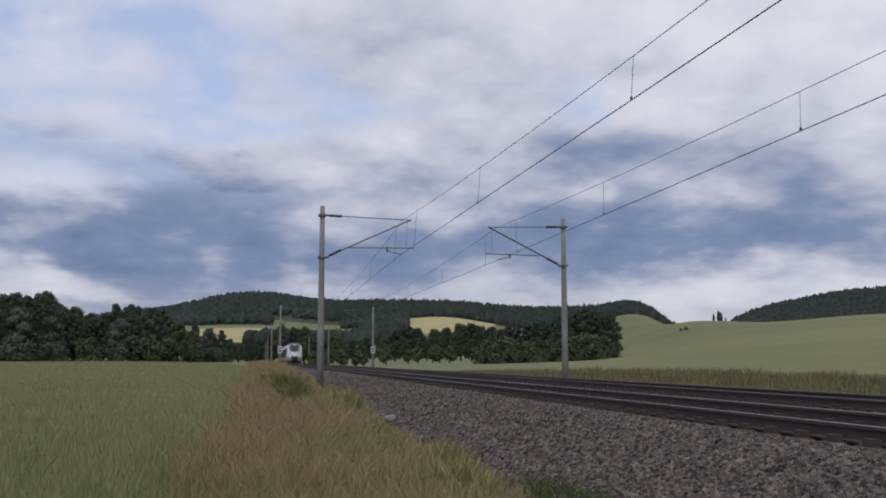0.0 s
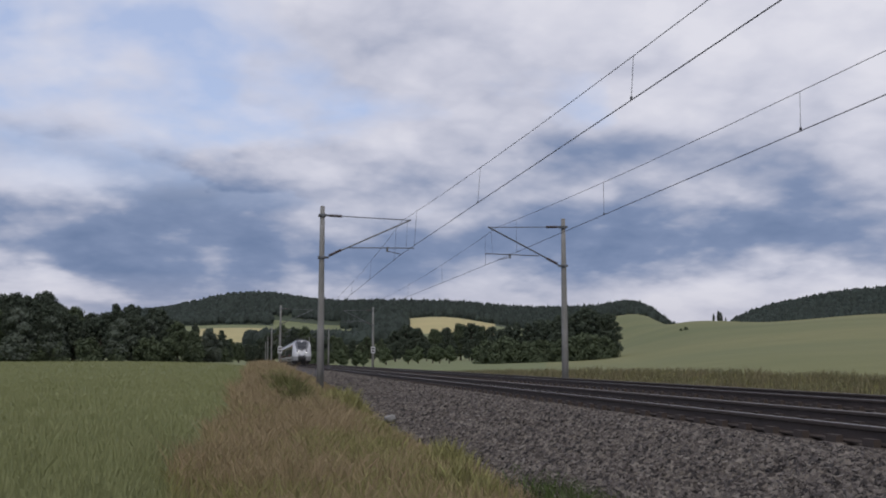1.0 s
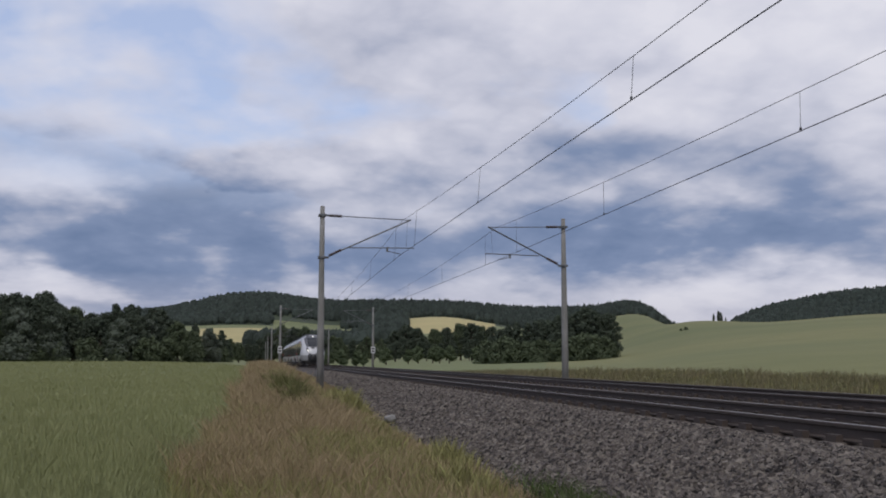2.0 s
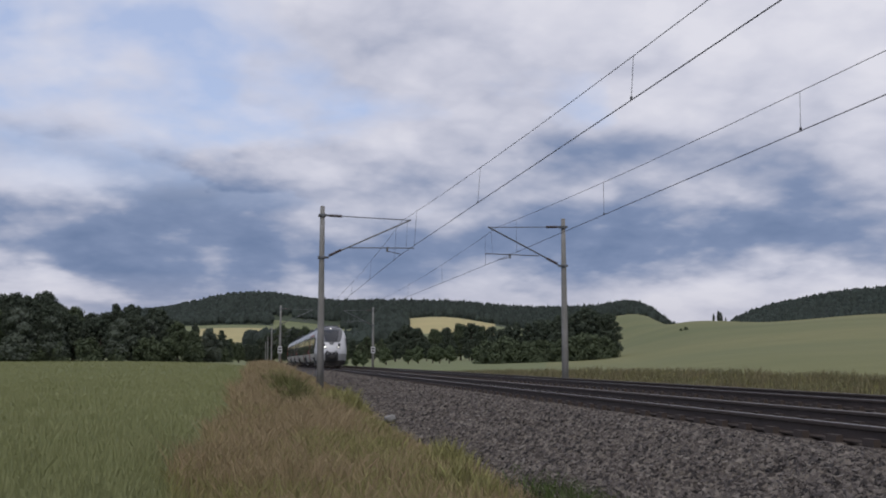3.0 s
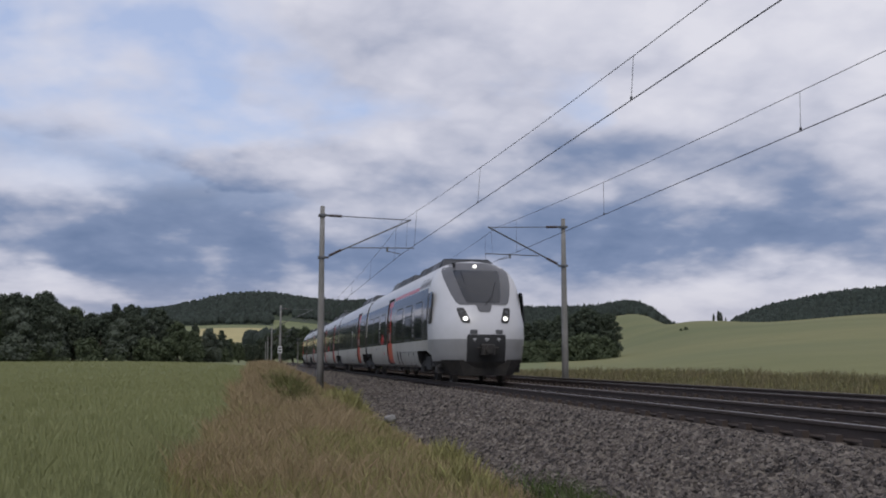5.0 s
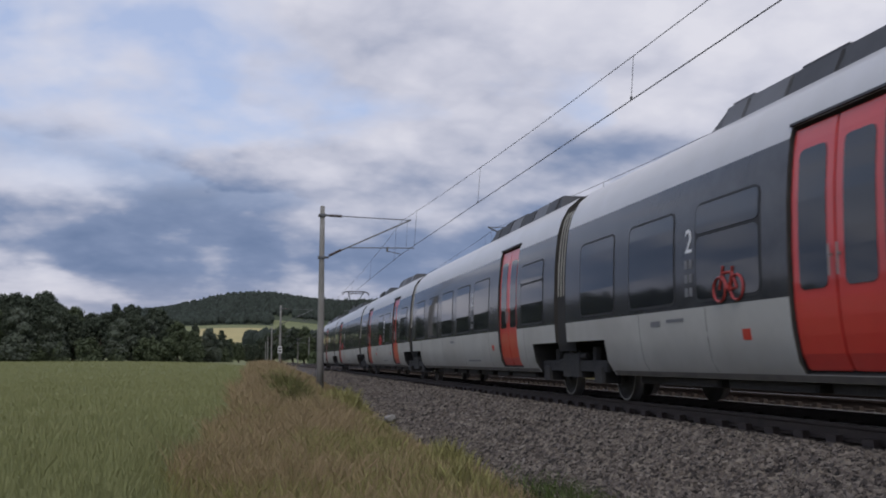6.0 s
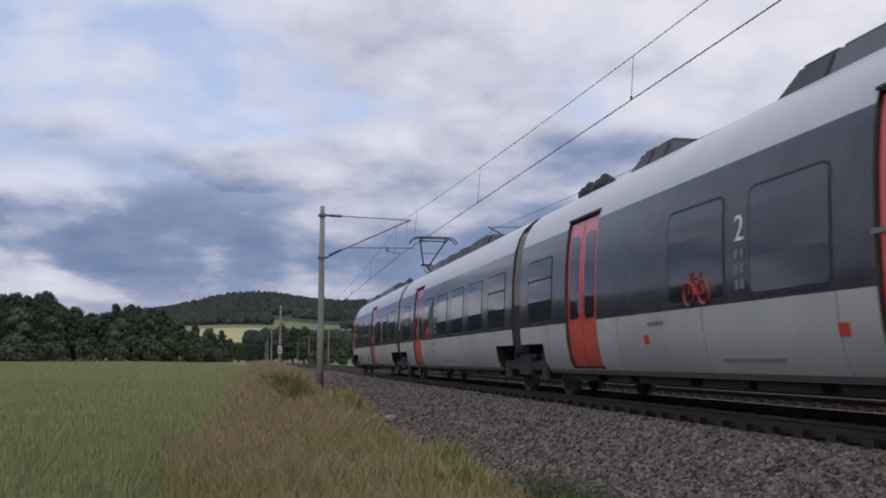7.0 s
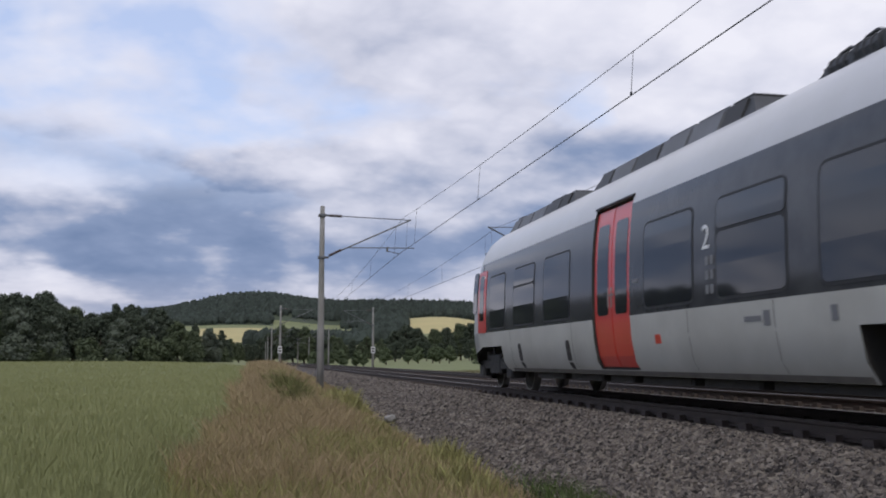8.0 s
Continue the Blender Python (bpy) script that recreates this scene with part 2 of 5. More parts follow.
def mesh_from(name, verts, faces, mats, index=None, smooth=False):
    me = bpy.data.meshes.new(name)
    me.from_pydata([tuple(v) for v in verts], [], [tuple(f) for f in faces])
    for m in mats:
        me.materials.append(M[m])
    if index is not None:
        me.polygons.foreach_set("material_index", index)
    if smooth:
        me.polygons.foreach_set("use_smooth", [True] * len(me.polygons))
    me.update()
    return me


def part(name, me, parent, label=""):
    ob = new(name, me)
    ob.parent = parent
    if label:
        ob["label"] = label
    return ob


class Builder:
    """Gathers boxes, tubes and patches into one mesh."""

    def __init__(self):
        self.v, self.f, self.m = [], [], []

    def add(self, verts, faces, mat=0):
        o = len(self.v)
        self.v += [tuple(p) for p in verts]
        self.f += [tuple(i + o for i in f) for f in faces]
        self.m += [mat] * len(faces)

    def box(self, lo, hi, mat=0, chamfer=0.0, m=None):
        (a, b, c), (d, e, g) = lo, hi
        if chamfer:
            k = chamfer
            ring = [(a + k, b), (d - k, b), (d, b + k), (d, e - k), (d - k, e), (a + k, e), (a, e - k), (a, b + k)]
            inner = [(a + 2 * k, b + k), (d - 2 * k, b + k), (d - k, b + 2 * k), (d - k, e - 2 * k), (d - 2 * k, e - k), (a + 2 * k, e - k), (a + k, e - 2 * k), (a + k, b + 2 * k)]
            v = [(*p, c) for p in ring] + [(*p, g - k) for p in ring] + [(*p, g) for p in inner]
            n = 8
            f = [tuple(reversed(range(n)))] + [(i, (i + 1) % n, n + (i + 1) % n, n + i) for i in range(n)]
            f += [(n + i, n + (i + 1) % n, 2 * n + (i + 1) % n, 2 * n + i) for i in range(n)] + [tuple(range(2 * n, 3 * n))]
        else:
            v = [(a, b, c), (d, b, c), (d, e, c), (a, e, c), (a, b, g), (d, b, g), (d, e, g), (a, e, g)]
            f = [(3, 2, 1, 0), (4, 5, 6, 7), (0, 1, 5, 4), (1, 2, 6, 5), (2, 3, 7, 6), (3, 0, 4, 7)]
        if m is not None:
            v = [m @ Vector(p) for p in v]
        self.add(v, f, mat)

    def tube(self, pts, radii, n=8, mat=0, cap=True):
        pts = [Vector(p) for p in pts]
        if isinstance(radii, (int, float)):
            radii = [radii] * len(pts)
        rings, ref = [], None
        for i, p in enumerate(pts):
            d = (pts[min(i + 1, len(pts) - 1)] - pts[max(i - 1, 0)]).normalized()
            if ref is None:
                ref = Vector((0, 0, 1)) if abs(d.z) < 0.9 else Vector((1, 0, 0))
            s = d.cross(ref).normalized()
            t = s.cross(d)
            ref = t
            rings.append([p + (s * math.cos(6.28319 * k / n) + t * math.sin(6.28319 * k / n)) * radii[i] for k in range(n)])
        v = [q for r in rings for q in r]
        f = [(i * n + k, i * n + (k + 1) % n, (i + 1) * n + (k + 1) % n, (i + 1) * n + k) for i in range(len(pts) - 1) for k in range(n)]
        if cap:
            f += [tuple(reversed(range(n))), tuple(range((len(pts) - 1) * n, len(pts) * n))]
        self.add(v, f, mat)

    def grid(self, rows, mat=0, flip=False):
        nr, nc = len(rows), len(rows[0])
        v = [p for r in rows for p in r]
        f = []
        for i in range(nr - 1):
            for j in range(nc - 1):
                q = (i * nc + j, i * nc + j + 1, (i + 1) * nc + j + 1, (i + 1) * nc + j)
                f.append(q[::-1] if flip else q)
        self.add(v, f, mat)

    def mesh(self, name, *mats, smooth=False):
        return mesh_from(name, self.v, self.f, mats, self.m, smooth)


# ------------------------------------------------------------------ ground
AZ = [-75, -14, -5, 0, 5, 11, 16, 20, 23, 26, 30, 36, 75]
RINGS = [60, 150, 250, 400, 700, 1000, 1400]
HEIGHT = {
    -75: (-0.9, -0.6, 0.2, 1, 6, 20, 40), -14: (-0.9, -0.3, 0.4, 1, 8, 25, 55), -5: (-0.9, -0.3, 0.3, 1, 12, 33, 66),
    0: (-0.95, -0.7, -0.3, 0.5, 14, 38, 90), 5: (-0.95, -0.6, 0.0, 1.5, 14, 34, 79), 11: (-0.8, -0.2, 0.3, 2, 17, 46, 74),
    16: (-0.6, 0.2, 0.5, 3, 16, 34, 67), 20: (-0.5, 0.6, 1.6, 6, 27, 42, 66), 23: (-0.4, 1.3, 4.6, 13, 34, 45, 70),
    26: (-0.2, 2.8, 7.4, 16.4, 15, 22, 25), 30: (0.2, 3.8, 9.0, 15.6, 18, 46, 45), 36: (0.4, 4.8, 10.3, 18.3, 25, 63, 70),
    75: (0.6, 6, 11, 19, 30, 60, 70)}


def smooth_at(keys, vals, x):
    if x <= keys[0]:
        return vals[0]
    for i in range(len(keys) - 1):
        if x <= keys[i + 1]:
            k = (x - keys[i]) / (keys[i + 1] - keys[i])
            m0 = (vals[i + 1] - vals[max(i - 1, 0)]) / (keys[i + 1] - keys[max(i - 1, 0)])
            j = min(i + 2, len(keys) - 1)
            m1 = (vals[j] - vals[i]) / (keys[j] - keys[i])
            h = keys[i + 1] - keys[i]
            return ((2 * k ** 3 - 3 * k * k + 1) * vals[i] + (k ** 3 - 2 * k * k + k) * h * m0
                    + (3 * k * k - 2 * k ** 3) * vals[i + 1] + (k ** 3 - k * k) * h * m1)
    return vals[-1]


CX, CY = EYE[0], EYE[1]


def field_edge(y):
    """Where the crop begins, left of the near track."""
    return -7.25 + 0.014 * min(max(y - 8, 0), 35) + 0.16 * math.sin(y * 0.31) + 0.12 * math.sin(y * 0.83 + 1)



def ground_z(x, y):
    r, az = math.hypot(x - CX, y - CY), math.degrees(math.atan2(x - CX, y - CY))
    if abs(az) > 75:
        az = math.copysign(75, az)
    cols = [smooth_at(AZ, [HEIGHT[a][i] for a in AZ], az) for i in range(7)]
    base = -0.9
    z = smooth_at([0, 30] + RINGS + [2000, 4500], [base, base] + cols + [cols[-1] * 0.4, -20], r)
    # the level formation under the railway
    s = x - bend(y)
    if r < 420 and y > -300:
        k = min(1, max(0, (abs(s - 2) - 9) / 14)) if s > 2 else min(1, max(0, (abs(s - 2) - 8.5) / 8))
        k = k * k * (3 - 2 * k)
        z = (-0.95 + 0.0 * y) * (1 - k) + z * k
    # the standing crop closes into a canopy
    if s < -7.0 and r < 330:
        z += 0.42 * min(1, (field_edge(y) - 0.1 - s) / 0.5) if s < field_edge(y) - 0.1 else 0
    # a bank beyond the second track
    if s > 7.6 and r < 110:
        k = min(1, (s - 7.6) / 6)
        z += 0.85 * k * k * (3 - 2 * k) * min(1, (110 - r) / 60)
    if r > 400:
        z += (noise.noise((x / 160, y / 160, 0.3))) * min(6, (r - 400) / 150)
    return z


def ground():
    rs = [3, 6, 9, 12, 16, 20, 25, 30, 36, 43, 50, 60, 72, 85, 100, 120, 140, 165, 190, 220, 250, 285, 320, 355, 390, 420, 460, 520, 580, 640, 700,
          760, 820, 880, 940, 1000, 1060, 1120, 1200, 1280, 1340, 1400, 1500, 1650, 2000, 3000, 4500]
    azs = [a * 0.75 for a in range(-480 // 3 * 1, 0)]
    azs = [-180 + i * 5 for i in range(30)] + [-30 + i * 0.6 for i in range(int(80 / 0.6))] + [50 + i * 5 for i in range(26)]
    v, f, idx = [(CX, CY, -0.9)], [], []
    for r in rs:
        for a in azs:
            x, y = CX + r * math.sin(radians(a)), CY + r * math.cos(radians(a))
            v.append((x, y, ground_z(x, y)))
    n = len(azs)
    mats = ["crop", "slope", "meadow", "ripe", "pasture", "soil", "woodland"]

    def kind(r, a, x, y):
        s = x - bend(y)
        if r < 320 and (field_edge(y) < s < 10.5 if r > 15 else -7.6 < s < 10.5):
            return 5
        if 1.0 < a < 5.3 and 930 < r < 1085:
            return 4
        if 9 < a < 14.6 and 1000 < r < 1055:
            return 3
        if r > 1020 or (a < 3 and r > 640 and r < 700):
            return 6
        if a > 27 and r > 640:
            return 6
        if s < 0 and a < 1.5:
            return 0 if r < 430 else (3 if -3 < a < 1.2 and 700 < r < 930 else 4)
        if a > 17.5 and r < 620:
            return 1
        if r < 330:
            return 2
        if 9 < a < 14.6 and 760 < r < 1000 or (-3 < a < 5 and 820 < r < 900):
            return 3
        return 1 if a > 19 else 4
    for j in range(n):
        f.append((0, 1 + (j + 1) % n, 1 + j))
        idx.append(5)
    for i in range(len(rs) - 1):
        for j in range(n):
            q = (1 + i * n + j, 1 + i * n + (j + 1) % n, 1 + (i + 1) * n + (j + 1) % n, 1 + (i + 1) * n + j)
            f.append(q)
            c = [sum(v[k][d] for k in q) / 4 for d in (0, 1)]
            r, a = math.hypot(c[0] - CX, c[1] - CY), math.degrees(math.atan2(c[0] - CX, c[1] - CY))
            idx.append(kind(r, a, *c))
    ob = new("ground", mesh_from("ground", v, f, mats, idx, smooth=True))
    tagged(ob, "rolling farmland with green cereal fields and wooded hills", "ground", kind="structure")


ground()

# ------------------------------------------------------------------ railway tracks
Y0, Y1 = -130, 460
YS = [Y0 + i * 5 for i in range(int((Y1 - Y0) / 5) + 1)]


def sweep(profile, ys, closed=False):
    b = Builder()
    rows = [[(x + bend(y), y, z) for x, z in profile + (profile[:1] if closed else [])] for y in ys]
    b.grid(rows)
    return b


def trackbed():
    prof = [(-3.45, -0.98), (-3.3, -0.86), (-1.75, -0.25), (-1.35, -0.22), (-1.1, -0.25), (2.0, -0.34), (5.1, -0.25), (5.35, -0.22), (5.75, -0.25), (7.3, -0.86), (7.5, -0.98)]
    ys = [Y0 + i * 1.5 for i in range(int((Y1 - Y0) / 1.5) + 1)]
    b = Builder()
    rows = []
    for y in ys:
        fine = []
        for (x0, z0), (x1, z1) in zip(prof, prof[1:]):
            for k in range(4):
                x, z = x0 + (x1 - x0) * k / 4, z0 + (z1 - z0) * k / 4
                fine.append((x + bend(y), y, z + 0.05 * noise.noise((x * 1.3, y * 1.1, 5))))
        rows.append(fine + [(prof[-1][0] + bend(y), y, prof[-1][1])])
    b.grid(rows, flip=True)
    ob = new("ballast_bed", b.mesh("ballast_bed", "ballast", smooth=True))
    tagged(ob, "grey-brown crushed stone ballast bed", "ballast", kind="structure")
    return ob


bed = trackbed()
RAIL = [(-0.065, -0.172), (0.065, -0.172), (0.065, -0.16), (0.012, -0.145), (0.009, -0.05), (0.034, -0.038), (0.036, -0.008), (0.030, 0.0),
        (-0.030, 0.0), (-0.036, -0.008), (-0.034, -0.038), (-0.009, -0.05), (-0.012, -0.145), (-0.065, -0.16)]


def sleeper_mesh():
    b = Builder()
    b.box((-1.3, -0.14, -0.36), (1.3, 0.14, -0.185), chamfer=0.02)
    for sx in (-1, 1):
        for d in (-0.11, 0.11):
            b.box((sx * 0.7525 + d - 0.04, -0.09, -0.19), (sx * 0.7525 + d + 0.04, 0.09, -0.11), 1)
    return b.mesh("sleeper", "sleeper", "rail")


SLEEPER = sleeper_mesh()


def track(cx, label):
    t = thing("railway_track", label, "railway track", "pair of tracks", "structure")
    for side in (-1, 1):
        x0 = cx + side * 0.7525
        b = Builder()
        n = len(RAIL)
        for k in range(n):
            (ax, az), (bx, bz) = RAIL[k], RAIL[(k + 1) % n]
            b.grid([[(x0 + bx + bend(y), y, bz), (x0 + ax + bend(y), y, az)] for y in YS], 1 if k == 7 else 0)
        part("rail", b.mesh("rail", "rail", "railhead"), t, "rusty steel rail with a bright worn head")
    far = Builder()
    for i in range(int((Y1 - Y0) / 0.6)):
        y = Y0 + 0.3 + i * 0.6
        if 0 < y < 96:
            o = part("sleeper", SLEEPER, t)
            o.location = (cx + bend(y), y, 0)
        else:
            far.box((cx - 1.3 + bend(y), y - 0.13, -0.36), (cx + 1.3 + bend(y), y + 0.13, -0.185))
    tagged(part("distant_sleepers", far.mesh("distant_sleepers", "sleeper"), t), kind="stuff")


track(0, "near railway track with rusty rails on concrete sleepers")
track(4, "second railway track with rusty rails on concrete sleepers")

# ------------------------------------------------------------------ overhead line
SUPPORTS = [-112, -36, 41.5, 118, 195, 272, 349, 426]
CONTACT_Z = 5.30


def mast(y, cx, side, plate):
    """side: -1 stands on the left of its track, 1 on the right."""
    yy = y + (1.5 if side > 0 else 0)
    base = cx + (-3.87 if side < 0 else 3.63) + bend(yy)
    t = thing("catenary_mast", "tapered grey concrete mast with a steel cantilever over the track", "catenary mast", "catenary masts", at=pose(base, yy, 0))
    b = Builder()
    b.tube([(0, 0, -1.3), (0, 0, 2), (0, 0, 5), (0, 0, 7.33)], [0.165, 0.145, 0.118, 0.10], 14)
    b.tube([(0, 0, 7.33), (0, 0, 7.36)], [0.10, 0.07], 14)
    part("pole", b.mesh("pole", "concrete", smooth=True), t)
    s = -side
    ex = 0.17 if side < 0 else -0.07
    for z in (6.95, 5.1):
        b = Builder()
        b.box((-0.17, -0.17, z - 0.05), (0.17, 0.17, z + 0.05), chamfer=0.02)
        b.box((min(0, s * 0.3), -0.04, z - 0.04), (max(0, s * 0.3), 0.04, z + 0.04))
        part("clamp", b.mesh("clamp", "steel"), t)
    b = Builder()
    b.tube([(s * 0.3, 0, 6.95), (s * (3.75 + ex), 0, 6.84)], 0.022, 6)
    part("top_tube", b.mesh("top_tube", "steel"), t)
    b = Builder()
    b.tube([(s * 0.3, 0, 5.18), (s * (3.75 + ex), 0, 6.86)], 0.036, 6)
    part("bracket_tube", b.mesh("bracket_tube", "steel"), t)
    b = Builder()
    b.tube([(s * 1.2, 0, 5.55), (s * (3.9 + ex), 0, 5.60)], 0.025, 6)
    b.tube([(s * (3.6 + ex), 0, 6.8), (s * (3.55 + ex), 0, 5.6)], 0.006, 4)
    part("register_tube", b.mesh("register_tube", "steel"), t)
    b = Builder()
    b.tube([(s * (2.7 + ex), 0, 5.58), (s * (2.72 + ex), 0, 5.43), (s * (3.3 + ex), 0, CONTACT_Z + 0.02)], 0.018, 5)
    b.box((s * (2.7 + ex) - 0.04, -0.03, 5.4), (s * (2.7 + ex) + 0.04, 0.03, 5.62))
    part("steady_arm", b.mesh("steady_arm", "steel"), t)
    for (x0, z0), (x1, z1) in (((0.3, 6.95), (0.85, 6.93)), ((0.3, 5.18), (0.85, 5.447))):
        b, pts, rad = Builder(), [], []
        for k in range(13):
            f = k / 12
            pts.append((s * (x0 + (x1 - x0) * f), 0, z0 + (z1 - z0) * f))
            rad.append(0.075 if k % 2 else 0.04)
        b.tube(pts, rad, 8)
        part("insulator", b.mesh("insulator", "porcelain"), t)
    if plate:
        b = Builder()
        b.box((-0.26, -0.2, 1.55), (0.26, -0.17, 2.4), chamfer=0.008)
        for k in range(2):
            b.box((-0.16, -0.206, 1.72 + k * 0.32), (0.16, -0.199, 1.9 + k * 0.32), 1)
        part("sign_plate", b.mesh("sign_plate", "plate", "seal"), t, "white sign plate with dark bars")


for i, y in enumerate(SUPPORTS):
    mast(y, 0, -1, i == 3)
    mast(y, 4, 1, i == 3)


def span_z(y, y0, y1):
    k = (y - (y0 + y1) / 2) / ((y1 - y0) / 2)
    return CONTACT_Z + 0.70 + 0.85 * k * k


def overhead(cx, flip, shift):
    t = thing("overhead_wire", "dark copper contact wire hung from a sagging messenger wire", "overhead line", "overhead lines")
    b, m = Builder(), Builder()
    drop = []
    sup = [y + shift for y in SUPPORTS]

    def stagger(i):
        return flip * 0.4 * (-1 if i % 2 == 0 else 1)
    cpts, mpts = [], []
    for i, (y0, y1) in enumerate(zip(sup, sup[1:])):
        n = 24
        for k in range(n + (1 if i == len(sup) - 2 else 0)):
            f = k / n
            y = y0 + (y1 - y0) * f
            x = cx + bend(y) + stagger(i) * (1 - f) + stagger(i + 1) * f
            cpts.append((x, y, CONTACT_Z - 0.03 * math.sin(math.pi * f)))
            mpts.append((cx + bend(y) + 0.04 + 0.85 * (x - cx - bend(y)), y, span_z(y, y0, y1)))
        for f in DROPS:
            y = y0 + (y1 - y0) * f
            x = stagger(i) * (1 - f) + stagger(i + 1) * f
            drop.append(((cx + bend(y) + x, y, CONTACT_Z), (cx + bend(y) + 0.04 + 0.85 * x, y, span_z(y, y0, y1))))
    b.tube(cpts, 0.011, 5)
    m.tube(mpts, 0.008, 5)
    part("contact_wire", b.mesh("contact_wire", "wire"), t)
    part("messenger_wire", m.mesh("messenger_wire", "wire"), t)
    for p, q in drop:
        d = Builder()
        d.tube([p, q], 0.006, 4)
        d.box((p[0] - 0.012, p[1] - 0.03, p[2] - 0.01), (p[0] + 0.012, p[1] + 0.03, p[2] + 0.04))
        part("dropper", d.mesh("dropper", "wire"), t)
    return t


DROPS = (0.03, 0.17, 0.333, 0.5, 0.667, 0.815, 0.955)
WIRES = [overhead(0, 1, 0.0), overhead(4, -1, 1.5)]

# ------------------------------------------------------------------ train
# Car space: y runs back from the car's leading end, x to the right, z from the rail top.
PROFILE = [(1.25, 0.42), (1.302, 0.50), (1.38, 0.62), (1.44, 0.95), (1.463, 1.27), (1.463, 1.75), (1.447, 2.25), (1.415, 2.6), (1.377, 2.88), (1.343, 2.99), (1.30, 3.13), (1.17, 3.36),
           (0.95, 3.55), (0.62, 3.68), (0.0, 3.74)]
PZ = [p[1] for p in PROFILE]
PX = [p[0] for p in PROFILE]
NOSE_Z = [0.42, 0.62, 0.95, 1.27, 1.75, 2.25, 2.6, 2.88, 3.13, 3.36, 3.55, 3.68, 3.74]
NOSE_U = [2.05, 1.92, 1.84, 1.80, 1.88, 2.16, 2.44, 2.68, 2.94, 3.2, 3.45, 3.66, 3.8]
WAIST, CANT = 1.27, 2.88
SIDE = [-1]        # the side of the car that carries the lettering, as it faces the field


def half_width(z):
    return float(np.interp(z, PZ, PX))


def nose_u(x, z):
    """How far behind the foremost point the nose's skin lies."""
    w = max(half_width(z), 0.02)
    k = min(1.0, abs(x) / w)
    deep = float(np.interp(z, [0.42, 0.9, 2.2, 2.6, 3.2, 3.74], [1.35, 1.7, 1.6, 1.25, 0.75, 0.15]))
    return float(np.interp(z, NOSE_Z, NOSE_U)) + deep * (1 - (1 - k ** 2.5) ** (1 / 2.5))


def skin(side, u, z, out):
    """A point of the car's side, out metres proud of it."""
    dz = 0.02
    n = Vector((dz * 2, 0, -(half_width(z + dz) - half_width(z - dz)))).normalized()
    return (side * (half_width(z) + out * n.x), u, z + out * n.z)


def patch(side, u0, u1, z0, z1, out, depth=0.03, corner=0.0, mat=0, b=None, steps=6):
    """A panel that follows the side's curve, with an edge of its own."""
    b = b or Builder()
    zs = [z0 + (z1 - z0) * i / steps for i in range(steps + 1)]
    if corner:
        zs = sorted(set(zs + [z0 + corner * 0.3, z0 + corner, z1 - corner * 0.3, z1 - corner]))
    rows, back = [], []
    for z in zs:
        k = 0.0
        e = min(z - z0, z1 - z)
        if corner and e < corner:
            k = corner - math.sqrt(max(0, corner ** 2 - (corner - e) ** 2))
        rows.append([skin(side, u0 + k, z, out), skin(side, u1 - k, z, out)])
        back.append([skin(side, u0 + k, z, out - depth), skin(side, u1 - k, z, out - depth)])
    fl = side > 0
    b.grid(rows, mat, flip=not fl)
    rim = [r[0] for r in rows] + [r[1] for r in reversed(rows)]
    rimb = [r[0] for r in back] + [r[1] for r in reversed(back)]
    rim.append(rim[0])
    rimb.append(rimb[0])
    b.grid([rim, rimb], mat, flip=not fl)
    return b


def profile_from(zb):
    pts = [(half_width(zb), zb)] + [(x, z) for x, z in PROFILE if z > zb + 0.01]
    full = []
    for (x0, z0), (x1, z1) in zip(pts, pts[1:]):
        full.append((x0, z0))
    return full + [pts[-1]]


